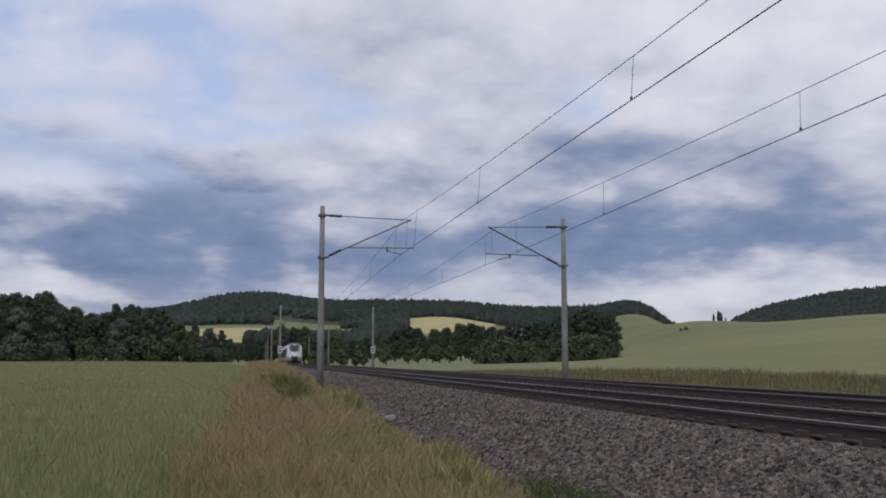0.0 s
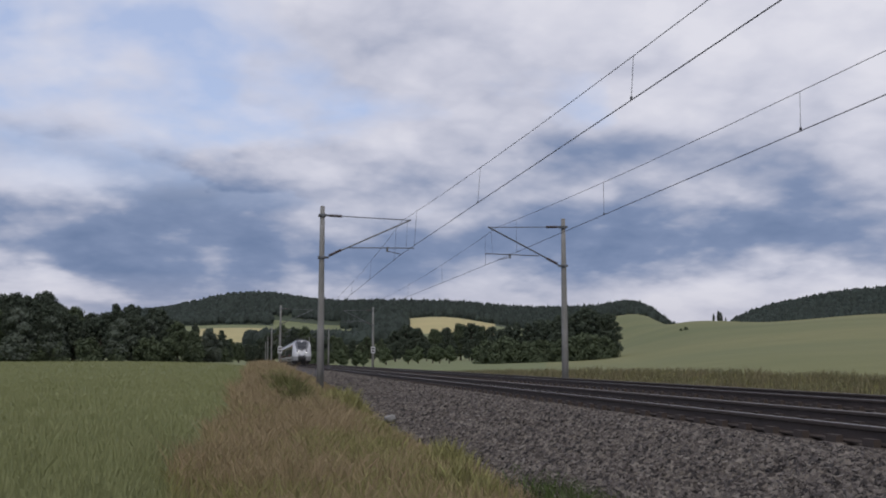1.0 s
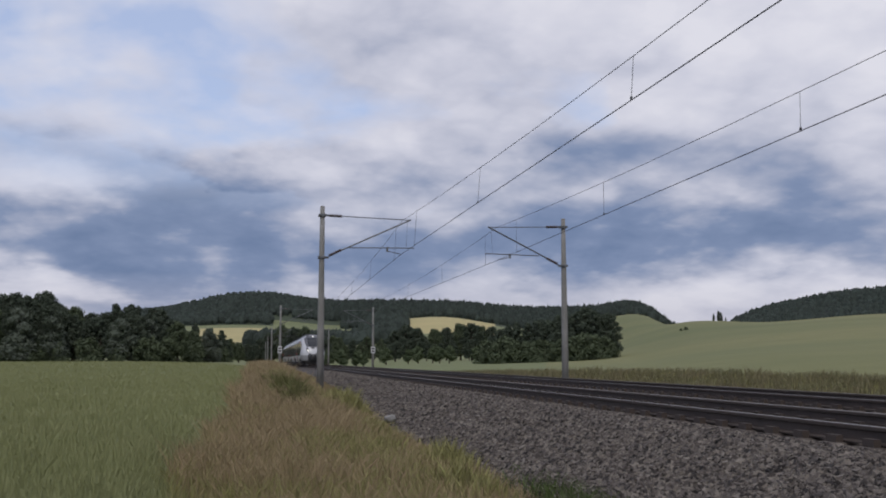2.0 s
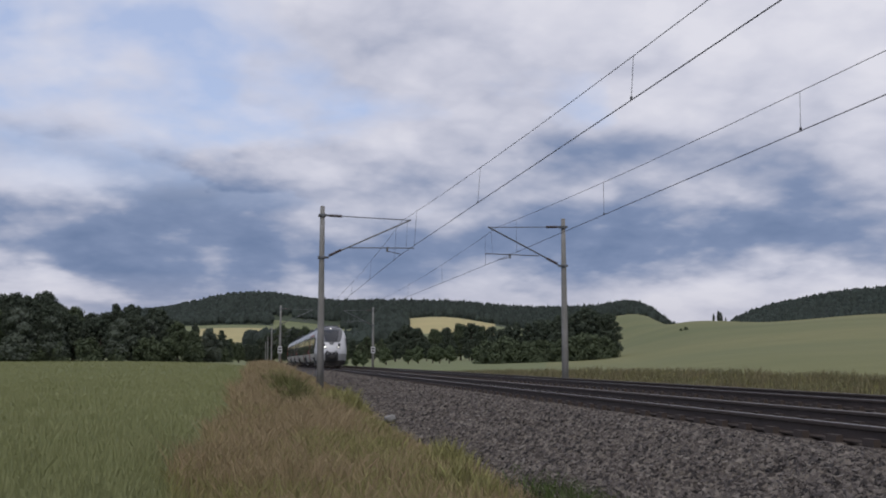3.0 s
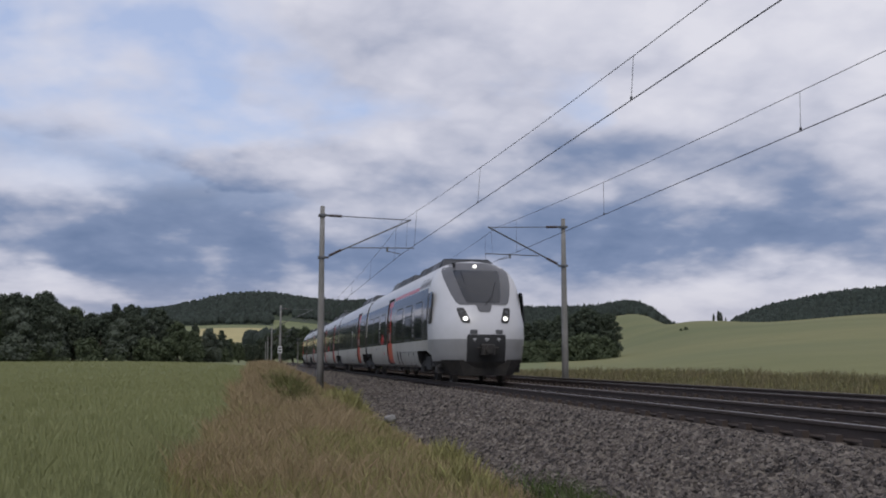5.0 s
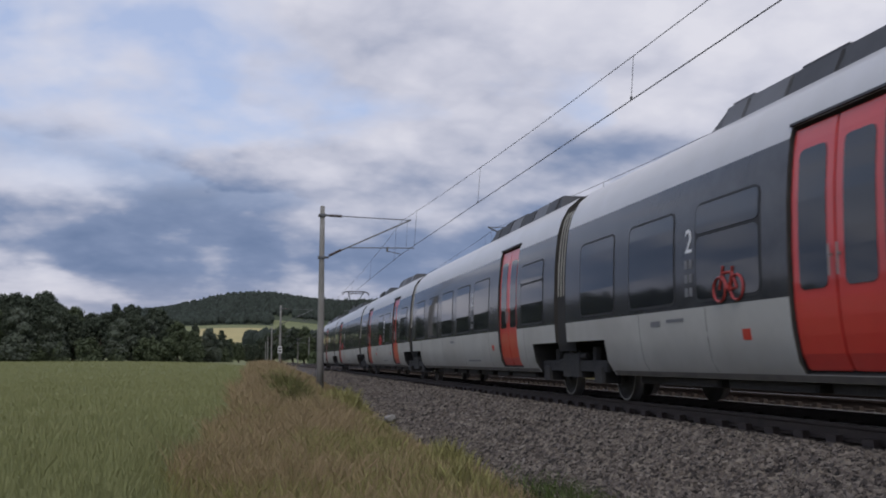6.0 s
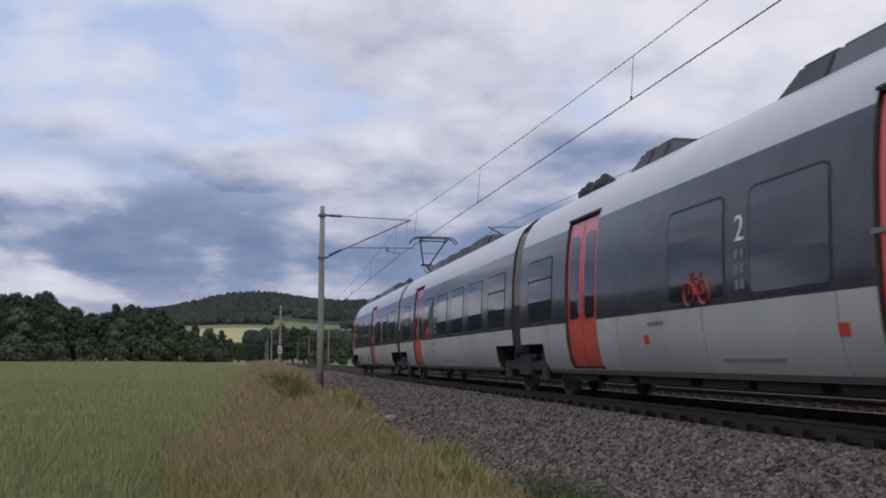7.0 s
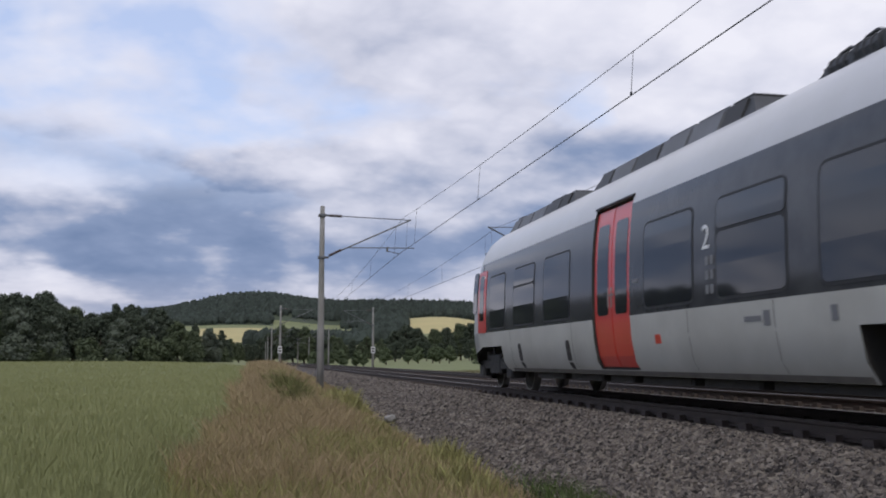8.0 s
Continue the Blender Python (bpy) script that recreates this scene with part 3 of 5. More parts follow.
def body_mesh(segments, nose):
    """segments: (u0, u1, z of the skirt's lower edge)."""
    b = Builder()
    doors = [d for seg in segments for d in seg[3:]]
    split = []
    for u0, u1, zb, *ds in segments:
        at = u0
        for d in ds:
            split += [(at, d[0], zb, False), (d[0], d[1], zb, True)]
            at = d[1]
        split.append((at, u1, zb, False))
    segments = split
    for i, (u0, u1, zb, hole) in enumerate(segments):
        pts = profile_from(zb)
        for side in (-1, 1):
            for (x0, z0), (x1, z1) in zip(pts, pts[1:]):
                if hole and z0 >= 0.499 and z1 <= 2.991:
                    continue
                mat = 0 if z1 <= WAIST + 0.01 else (1 if z1 <= CANT + 0.01 else 2)
                n = 1
                b.grid([[(side * x0, u0, z0), (side * x1, u0, z1)], [(side * x0, u1, z0), (side * x1, u1, z1)]], mat, flip=side < 0)
        b.add([(-half_width(zb), u0, zb), (half_width(zb), u0, zb), (half_width(zb), u1, zb), (-half_width(zb), u1, zb)], [(0, 1, 2, 3)], 3)
        if hole:
            zz = [z for z in PZ if 0.499 <= z <= 2.991]
            for side in (-1, 1):
                for u in (u0, u1):
                    b.grid([[skin(side, u, z, o) for z in zz] for o in (0.0, -0.09)], 3, flip=(side < 0) == (u == u0))
                for z in (0.5, 2.99):
                    b.grid([[skin(side, u, z, o) for u in (u0, u1)] for o in (0.0, -0.09)], 3)
        # the skirt's ends at the wheel openings, and the car's end walls
        for u, other in ((u0, segments[i - 1][2] if i else None), (u1, segments[i + 1][2] if i + 1 < len(segments) else None)):
            top = PROFILE[-1][1] if other is None else other
            if top > zb and not (nose and other is None and u == u0):
                zs = [z for z in PZ if zb < z < top] + [top]
                ring = [(half_width(zb), u, zb)] + [(half_width(z), u, z) for z in zs]
                ring += [(-x, yy, z) for x, yy, z in reversed(ring) if x > 1e-6]
                b.add(ring, [tuple(range(len(ring)))], 3)
    if nose:
        ds = [0, 0.25, 0.45, 0.62, 0.76, 0.87, 0.95, 0.985, 1.0]
        u_end = segments[0][0]
        zs = [0.42, 0.5, 0.62, 0.8, 0.95, 1.1, 1.27, 1.5, 1.75, 2.0, 2.25, 2.42, 2.6, 2.75, 2.88, 3.0, 3.13, 3.25, 3.36, 3.46, 3.55, 3.62, 3.68, 3.74]
        for side in (-1, 1):
            rows = []
            for z in zs:
                w = half_width(z)
                row = [(side * w * d, nose_u(w * d, z), z) for d in ds]
                row += [(side * w, max(row[-1][1] + 0.01, u_end), z)]
                if z < 0.94:
                    row = [(a, min(c, 3.1), e) for a, c, e in row]
                rows.append(row)
            for (r0, r1), z in zip(zip(rows, rows[1:]), zs):
                # the dark band ends behind the cab; the nose is silver, mid-grey below 1.26, dark below 0.61
                b.grid([r0[:-1], r1[:-1]], 2 if z >= 1.26 else 4 if z >= 0.61 else 3, flip=side < 0)
                b.grid([r0[-2:], r1[-2:]], 3 if z < 0.61 else 0 if z < WAIST else 1 if z < CANT else 2, flip=side < 0)
        lowz = [(side * half_width(0.42) * d, nose_u(half_width(0.42) * d, 0.42), 0.42) for side in (-1,) for d in reversed(ds)]
        lowz += [(half_width(0.42) * d, nose_u(half_width(0.42) * d, 0.42), 0.42) for d in ds[1:]]
        b.add(lowz + [(half_width(0.42), 3.6, 0.42), (-half_width(0.42), 3.6, 0.42)], [tuple(range(len(lowz) + 2))], 3)
    me = b.mesh("body", "pale", "anthracite", "silver", "under", "lowgrey", smooth=True)
    bm = bmesh.new()
    bm.from_mesh(me)
    bmesh.ops.remove_doubles(bm, verts=bm.verts, dist=0.0008)
    for e in bm.edges:
        if len(e.link_faces) == 2:
            f0, f1 = e.link_faces
            if f0.normal.length and f1.normal.length and f0.normal.angle(f1.normal, 0) > radians(35):
                e.smooth = False
    bm.to_mesh(me)
    bm.free()
    return me


def window(car, u0, u1, z0=1.36, z1=2.49, split=False):
    for side in (-1, 1):
        fr = part("window", patch(side, u0 - 0.035, u1 + 0.035, z0 - 0.035, z1 + 0.035, 0.004, corner=0.12).mesh("window", "seal"), car)
        if split:
            zm = z1 - 0.36
            part("pane", patch(side, u0, u1, z0, zm - 0.02, 0.008, corner=0.09).mesh("pane", "pane"), fr)
            part("hopper_pane", patch(side, u0, u1, zm + 0.02, z1, 0.011, corner=0.07).mesh("hopper_pane", "pane"), fr)
        else:
            part("pane", patch(side, u0, u1, z0, z1, 0.008, corner=0.09).mesh("pane", "pane"), fr)


def door(car, u0, u1):
    mid = (u0 + u1) / 2
    for side in (-1, 1):
        sur = part("doorway_seal", patch(side, u0 - 0.05, u1 + 0.05, 0.49, 3.0, -0.075, depth=0.01, steps=12).mesh("doorway_seal", "seal"), car)
        for a, c in ((u0, mid - 0.018), (mid + 0.018, u1)):
            leaf = part("door_leaf", patch(side, a, c, 0.52, 2.96, -0.035, steps=14, corner=0.02).mesh("door_leaf", "red"), car, "signal-red sliding door leaf")
            part("door_pane", patch(side, a + 0.12, c - 0.12, 1.32, 2.72, -0.029, depth=0.01, corner=0.07, steps=8).mesh("door_pane", "pane"), leaf)
            h = c - 0.05 if c < mid else a + 0.05
            hb = Builder()
            hb.tube([skin(side, h, 1.42, 0.0), skin(side, h, 1.72, 0.0)], 0.010, 6)
            hb.box(tuple(np.minimum(skin(side, h - 0.01, 1.6, -0.035), skin(side, h + 0.01, 1.63, 0.0))), tuple(np.maximum(skin(side, h - 0.01, 1.6, -0.035), skin(side, h + 0.01, 1.63, 0.0))))
            part("door_handle", hb.mesh("door_handle", "wheelrim"), leaf)
        gb = patch(side, u0 - 0.06, u1 + 0.06, 2.995, 3.025, 0.025, 0.025, steps=2)
        part("rain_gutter", gb.mesh("rain_gutter", "seal"), car)


def numeral(car, text, u, z, size, mat="white"):
    cu = bpy.data.curves.new("numeral", "FONT")
    cu.body, cu.size, cu.extrude = text, size, 0.002
    tmp = new("numeral", cu)
    bpy.context.view_layer.update()
    me = bpy.data.meshes.new_from_object(tmp.evaluated_get(bpy.context.evaluated_depsgraph_get()))
    bpy.data.objects.remove(tmp)
    me.materials.clear()
    me.materials.append(M[mat])
    ob = part("class_numeral", me, car, "white numeral " + text)
    x, _, zz = skin(SIDE[0], u, z + size / 3, 0.012)
    lean = math.atan2(half_width(z) - half_width(z + size), size)
    # reads upright on the outside of that side
    e = SIDE[0]
    ob.matrix_basis = Matrix.Translation((x, u, z)) @ Matrix(((0, 0, e, 0), (e, 0, 0, 0), (0, 1, 0, 0), (0, 0, 0, 1))) @ pose(0, 0, 0, math.degrees(-lean))


def pictograms(car, u, z):
    for i in range(3):
        for k in range(2):
            b2 = z - i * 0.17
            part("pictogram", patch(SIDE[0], u - 0.15 + k * 0.12, u - 0.07 + k * 0.12, b2, b2 + 0.11, 0.01, 0.004, steps=1, corner=0.02).mesh("pictogram", "palemark"), car, "small pale pictogram square")


def bicycle_sign(car, u, z):
    b = Builder()
    r = 0.14
    for c in (u - 0.2, u + 0.2):
        b.tube([skin(SIDE[0], c + r * math.cos(a * math.pi / 10), z + r * math.sin(a * math.pi / 10), 0.014) for a in range(21)], 0.017, 4, cap=False)
    pts = {"a": (u - 0.2, z), "b": (u - 0.02, z - 0.02), "c": (u - 0.1, z + 0.18), "d": (u + 0.13, z + 0.18), "e": (u + 0.2, z), "f": (u + 0.1, z + 0.26), "g": (u - 0.12, z + 0.24)}
    for s in ("ab", "bc", "ca", "cd", "bd", "de", "df", "cg"):
        b.tube([skin(SIDE[0], *pts[s[0]], 0.014), skin(SIDE[0], *pts[s[1]], 0.014)], 0.016, 4)
    part("bicycle_sign", b.mesh("bicycle_sign", "signred"), car, "red bicycle pictogram")


def roof_box(car, u0, u1, h=0.34, w=0.92, slope=0.35, bands=True):
    b = Builder()
    z0, z1 = 3.5, 3.70 + 0.45 * h
    v = [(-w, u0, z0), (w, u0, z0), (w, u1, z0), (-w, u1, z0), (-w * 0.82, u0 + slope, z1), (w * 0.82, u0 + slope, z1), (w * 0.82, u1 - slope, z1), (-w * 0.82, u1 - slope, z1)]
    b.add(v, [(3, 2, 1, 0), (4, 5, 6, 7), (0, 1, 5, 4), (1, 2, 6, 5), (2, 3, 7, 6), (3, 0, 4, 7)])
    n = max(2, int((u1 - u0) / 0.9))
    for i in range(1, n):
        u = u0 + (u1 - u0) * i / n
        b.box((-w * 0.80, u - 0.02, z0 + 0.02), (w * 0.80, u + 0.02, z1 + 0.012))
    ru = part("roof_unit", b.mesh("roof_unit", "roofgear"), car)
    # cover panels of different greys, some standing a little proud, with grilles between
    for i in range(n):
        a, c = u0 + (u1 - u0) * i / n + 0.05, u0 + (u1 - u0) * (i + 1) / n - 0.05
        if i == 0:
            a += slope
        if i == n - 1:
            c -= slope
        if c - a < 0.25:
            continue
        p = Builder()
        tall = random.choice((0.0, 0.02, 0.045))
        p.box((-w * 0.79, a, z1 - 0.03), (w * 0.79, c, z1 + tall + 0.006), chamfer=0.004)
        for s in (-1, 1):
            q0, q1 = Vector((s * w * 0.985, a, z0 + 0.04)), Vector((s * w * 0.845, a, z1 - 0.025))
            v = [q0, q0 + Vector((0, c - a, 0)), q1 + Vector((0, c - a, 0)), q1]
            o = Vector((s * 0.022, 0, 0.008))
            p.add([k + o for k in v] + [k - o for k in v], [(0, 1, 2, 3), (0, 4, 5, 1), (1, 5, 6, 2), (2, 6, 7, 3), (3, 7, 4, 0)])
        part("cover_panel", p.mesh("cover_panel", random.choice(("roofpanel", "roofgear", "roofgear", "seal"))), ru)
    e = Builder()
    for k in range(3):
        e.tube([(-w * 0.7, u0 - 0.15 - 0.28 * k, 3.5), (-w * 0.7, u0 - 0.15 - 0.28 * k, 3.66 - 0.02 * k)], 0.035, 6)
    e.tube([(-w * 0.7, u0 - 0.8, 3.64), (-w * 0.7, u0 + 0.2, 3.68)], 0.022, 6)
    part("roof_cable", e.mesh("roof_cable", "seal"), ru)


def coil(car, u, x=-0.62, z=3.76):
    b = Builder()
    b.tube([(x, u - 0.22, z), (x, u + 0.22, z)], 0.11, 10)
    for k in range(4):
        b.tube([(x, u - 0.2 + k * 0.12, z), (x, u - 0.16 + k * 0.12, z)], 0.13, 10)
    b.box((x - 0.15, u - 0.2, 3.5), (x + 0.15, u + 0.2, z - 0.1))
    # angular bracket with its busbar
    b.box((x - 0.1, u + 0.26, 3.5), (x + 0.1, u + 0.36, z + 0.05))
    b.box((x - 0.06, u - 0.36, 3.5), (x + 0.06, u - 0.28, z + 0.05))
    b.tube([(x, u + 0.3, z + 0.08), (x, u + 0.05, z + 0.17), (x, u - 0.12, z + 0.15), (x, u - 0.7, z - 0.1)], 0.022, 6)
    part("roof_cylinder", b.mesh("roof_cylinder", "roofgear"), car)


def wheel(parent, u):
    for x in (-0.7525, 0.7525):
        s = -1 if x < 0 else 1
        b = Builder()
        rings = [(0.0, 0.10), (0.075, 0.10), (0.12, 0.06), (0.34, 0.045), (0.38, 0.065), (0.405, 0.065)]
        n = 24
        for (r0, o0), (r1, o1) in zip(rings, rings[1:]):
            b.grid([[(x + s * o, u + r * math.cos(6.28319 * k / n), 0.41 + r * math.sin(6.28319 * k / n)) for k in range(n + 1)] for r, o in ((r0, o0), (r1, o1))], 1 if r0 > 0.37 else 0)
        b.grid([[(x + s * o, u + r * math.cos(6.28319 * k / n), 0.41 + r * math.sin(6.28319 * k / n)) for k in range(n + 1)] for r, o in ((0.405, 0.065), (0.41, -0.04), (0.44, -0.06), (0.44, -0.075), (0.0, -0.075))], 1)
        part("wheel", b.mesh("wheel", "under", "wheelrim", smooth=True), parent, "dark wheel disc with a polished tread")


def bogie(car, u, wide=1.25):
    fr = Builder()
    for x in (-1.12, 1.12):
        fr.box((x - 0.13, u - wide - 0.35, 0.46), (x + 0.13, u + wide + 0.35, 0.64), chamfer=0.03)
        fr.box((x - 0.15, u - 0.45, 0.36), (x + 0.15, u + 0.45, 0.78), chamfer=0.04)
        for d in (-wide, wide):
            fr.box((x - 0.16, u + d - 0.2, 0.28), (x + 0.16, u + d + 0.2, 0.56), chamfer=0.04)
            fr.tube([(x, u + d * 0.72, 0.55), (x, u + d * 0.72, 0.85)], 0.1, 8)
        fr.tube([(x * 1.08, u - 0.7, 0.72), (x * 1.08, u + 0.7, 0.62)], 0.05, 8)
        fr.tube([(x * 1.1, u - 0.15, 0.72), (x * 1.1, u - 0.15, 1.0)], 0.03, 6)
    fr.box((-1.1, u - 0.3, 0.42), (1.1, u + 0.3, 0.75))
    bo = part("bogie", fr.mesh("bogie", "under"), car, "sooty steel bogie")
    for d in (-wide, wide):
        wheel(bo, u + d)


def bellows(car, u0, u1):
    b = Builder()
    n = 9
    prof = [(x * 0.965, max(0.85, z) - 0.03) for x, z in PROFILE if z > 0.7]
    prof = [(half_width(0.8) * 0.965, 0.8)] + prof
    ring = [(x, z) for x, z in prof] + [(-x, z) for x, z in reversed(prof) if x > 0.001]
    rows = []
    for i in range(n + 1):
        k = 1.0 if i % 2 else 0.93
        rows.append([(x * k, u0 + (u1 - u0) * i / n, 0.8 + (z - 0.8) * (0.99 if i % 2 else 0.965)) for x, z in ring])
    b.grid(rows, 0)
    part("bellows", b.mesh("bellows", "seal"), car, "black folded gangway bellows")
    for i in range(1, n, 2):
        r = Builder()
        u = u0 + (u1 - u0) * i / n
        r.tube([(-half_width(z) * 0.972 - 0.004, u, z) for z in [1.75, 2.0, 2.25, 2.5, 2.75, 2.95, 3.13, 3.25]], 0.009, 4)
        part("bellows_rib", r.mesh("bellows_rib", "pale"), car)


def underframe(car, u0, u1):
    b = Builder()
    b.box((-0.95, u0, 0.30), (0.95, u1, 0.415))
    u = u0 + 0.4
    while u < u1 - 1.2:
        w = 0.9 + 1.2 * random.random()
        c = Builder()
        c.box((-1.12, u, 0.31), (1.12, u + w, 0.43), chamfer=0.03)
        part("underfloor_box", c.mesh("underfloor_box", "under"), car)
        u += w + 0.15 + 0.3 * random.random()
    part("underfloor_duct", b.mesh("underfloor_duct", "under"), car)


def marks(car, items):
    """Small unreadable marks on the lower panels: bars and plates."""
    for u, z, w, h in items:
        part("lettering_bar", patch(SIDE[0], u, u + w, z, z + h, 0.006, 0.004, steps=1).mesh("lettering_bar", "greytext"), car)


def hatch(car, u, z=0.72, w=0.24):
    part("step_hatch", patch(SIDE[0], u, u + 0.2, 0.5, 0.98, 0.006, corner=0.05).mesh("step_hatch", "under"), car)


def panel_joints(car, us, u0, u1):
    """Seams of the lower panels and the dirty lower edge of the skirt."""
    for u in us:
        part("panel_joint", patch(SIDE[0], u, u + 0.012, 0.50, WAIST - 0.005, 0.0025, 0.002, steps=6).mesh("panel_joint", "underdust"), car)
    part("skirt_edge", patch(SIDE[0], u0, u1, 0.425, 0.49, 0.004, 0.003, steps=1).mesh("skirt_edge", "underdust"), car, "dirty lower edge of the skirt")


def small_plate(car, u, z):
    part("red_plate", patch(SIDE[0], u, u + 0.17, z, z + 0.12, 0.008, 0.006, steps=1).mesh("red_plate", "red"), car, "small red release plate")


def cab(car, front):
    """Windscreen mask, lamps, coupler recess on the nose."""
    def face(outline_rows, out, mat, name, label="", smooth=True, parent=None):
        b = Builder()
        rows = []
        for z, xa, xb in outline_rows:
            n = 12
            row = []
            for k in range(n + 1):
                x = xa + (xb - xa) * k / n
                row.append((x, nose_u(x, z) - out, z + out * 0.4))
            rows.append(row)
        b.grid(rows, 0, flip=True)
        back = [[(x, yy + 0.03, z) for x, yy, z in r] for r in rows]
        rim = [r[0] for r in rows] + rows[-1][1:] + [r[-1] for r in reversed(rows[:-1])] + rows[0][-2::-1]
        rimb = [r[0] for r in back] + back[-1][1:] + [r[-1] for r in reversed(back[:-1])] + back[0][-2::-1]
        b.grid([rim, rimb], 0)
        return part(name, b.mesh(name, mat, smooth=smooth), parent or car, label)
    mask = face([(2.28, -0.70, 0.70), (2.36, -0.80, 0.80), (2.6, -0.90, 0.90), (2.88, -0.98, 0.98), (3.13, -1.03, 1.03), (3.36, -1.04, 1.04), (3.5, -0.97, 0.97), (3.6, -0.86, 0.86), (3.67, -0.6, 0.6)], 0.012, "mask", "windscreen_mask", "dark grey windscreen surround")
    face([(2.06, -0.13, 0.13), (2.12, -0.19, 0.19), (2.28, -0.24, 0.24)], 0.014, "mask", "wiper_cowl", "dark grey cowl under the windscreen", parent=mask)
    face([(2.34, -0.46, 0.46), (2.38, -0.52, 0.52), (2.6, -0.585, 0.585), (2.9, -0.65, 0.65), (3.2, -0.70, 0.70), (3.36, -0.715, 0.715), (3.40, -0.68, 0.68)], 0.020, "pane", "windscreen", parent=mask)
    b = Builder()
    b.tube([(0.05, nose_u(0.05, 2.3) - 0.05, 2.3), (0.3, nose_u(0.3, 2.55) - 0.05, 2.55), (0.50, nose_u(0.5, 3.0) - 0.05, 3.0)], 0.012, 5)
    part("wiper", b.mesh("wiper", "seal"), mask)
    for s in (-1, 1):
        rows = []
        for z, inner, outer in ((1.73, 0.49, 0.66), (1.78, 0.46, 0.72), (1.95, 0.52, 0.77), (2.12, 0.58, 0.81), (2.19, 0.62, 0.80)):
            rows.append((z, min(s * inner, s * outer), max(s * inner, s * outer)))
        hl = face(rows, 0.014, "seal", "headlight", "black headlight housing")
        b = Builder()
        x0 = s * 0.60
        b.tube([(x0, nose_u(x0, 1.84) - 0.04, 1.86), (x0, nose_u(x0, 1.84) + 0.05, 1.86)], 0.068, 14)
        part("lamp_lens", b.mesh("lamp_lens", "lamp"), hl, "lit white lamp")
        b = Builder()
        x0 = s * 0.68
        b.tube([(x0, nose_u(x0, 2.06) - 0.03, 2.06), (x0, nose_u(x0, 2.06) + 0.05, 2.06)], 0.055, 12)
        part("unlit_lens", b.mesh("unlit_lens", "roofpanel"), hl, "unlit grey lamp")
        b = Builder()
        b.box((s * 0.38 - 0.11, nose_u(0.38, 1.48) - 0.03, 1.41), (s * 0.38 + 0.11, nose_u(0.38, 1.48) + 0.1, 1.54), chamfer=0.02)
        part("bumper_pad", b.mesh("bumper_pad", "mask"), car)
    b = Builder()
    b.tube([(0, nose_u(0, 3.52) - 0.05, 3.54), (0, nose_u(0, 3.52) + 0.1, 3.54)], 0.055, 12)
    part("top_lamp", b.mesh("top_lamp", "lamp"), car, "lit white lamp above the windscreen")
    face([(0.60, -0.58, 0.58), (0.8, -0.58, 0.58), (1.0, -0.58, 0.58), (1.34, -0.58, 0.58), (1.39, -0.55, 0.55)], 0.012, "seal", "coupler_recess", "black coupler recess")
    b = Builder()
    b.box((-0.2, 1.55, 0.80), (0.2, 2.1, 1.12), chamfer=0.04)
    b.tube([(0, 1.46, 0.95), (0, 2.1, 0.95)], 0.11, 10)
    b.tube([(-0.32, 1.68, 1.0), (0.32, 1.68, 1.0)], 0.03, 6)
    part("coupler", b.mesh("coupler", "under"), car, "sooty automatic coupler")
    # a black apron that narrows towards the rails
    b = Builder()
    top = [(-1.33, 3.1, 0.66), (-1.2, 2.35, 0.66), (-0.8, 2.0, 0.66), (0.8, 2.0, 0.66), (1.2, 2.35, 0.66), (1.33, 3.1, 0.66)]
    low = [(x * 0.78, y + 0.12, 0.2) for x, y, z in top]
    b.grid([low, top])
    b.grid([low, [(x, y + 0.1, z) for x, y, z in low]])
    part("rail_guard", b.mesh("rail_guard", "under"), car, "black apron under the nose")
    for side in (-1, 1):
        part("cab_window", patch(side, 2.98, 3.36, 1.75, 2.72, 0.01, corner=0.08).mesh("cab_window", "pane"), car)
        part("cab_door_strip", patch(side, 3.5, 4.22, WAIST, 2.7, 0.012, corner=0.03).mesh("cab_door_strip", "anthracite" if front else "red"), car, "" if front else "narrow red strip beside the cab")
        part("cab_door_pane", patch(side, 3.66, 4.06, 1.55, 2.6, 0.018, corner=0.07, depth=0.01).mesh("cab_door_pane", "pane"), car)


END_LEN, MID_LEN, GAP = 20.05, 16.1, 0.62


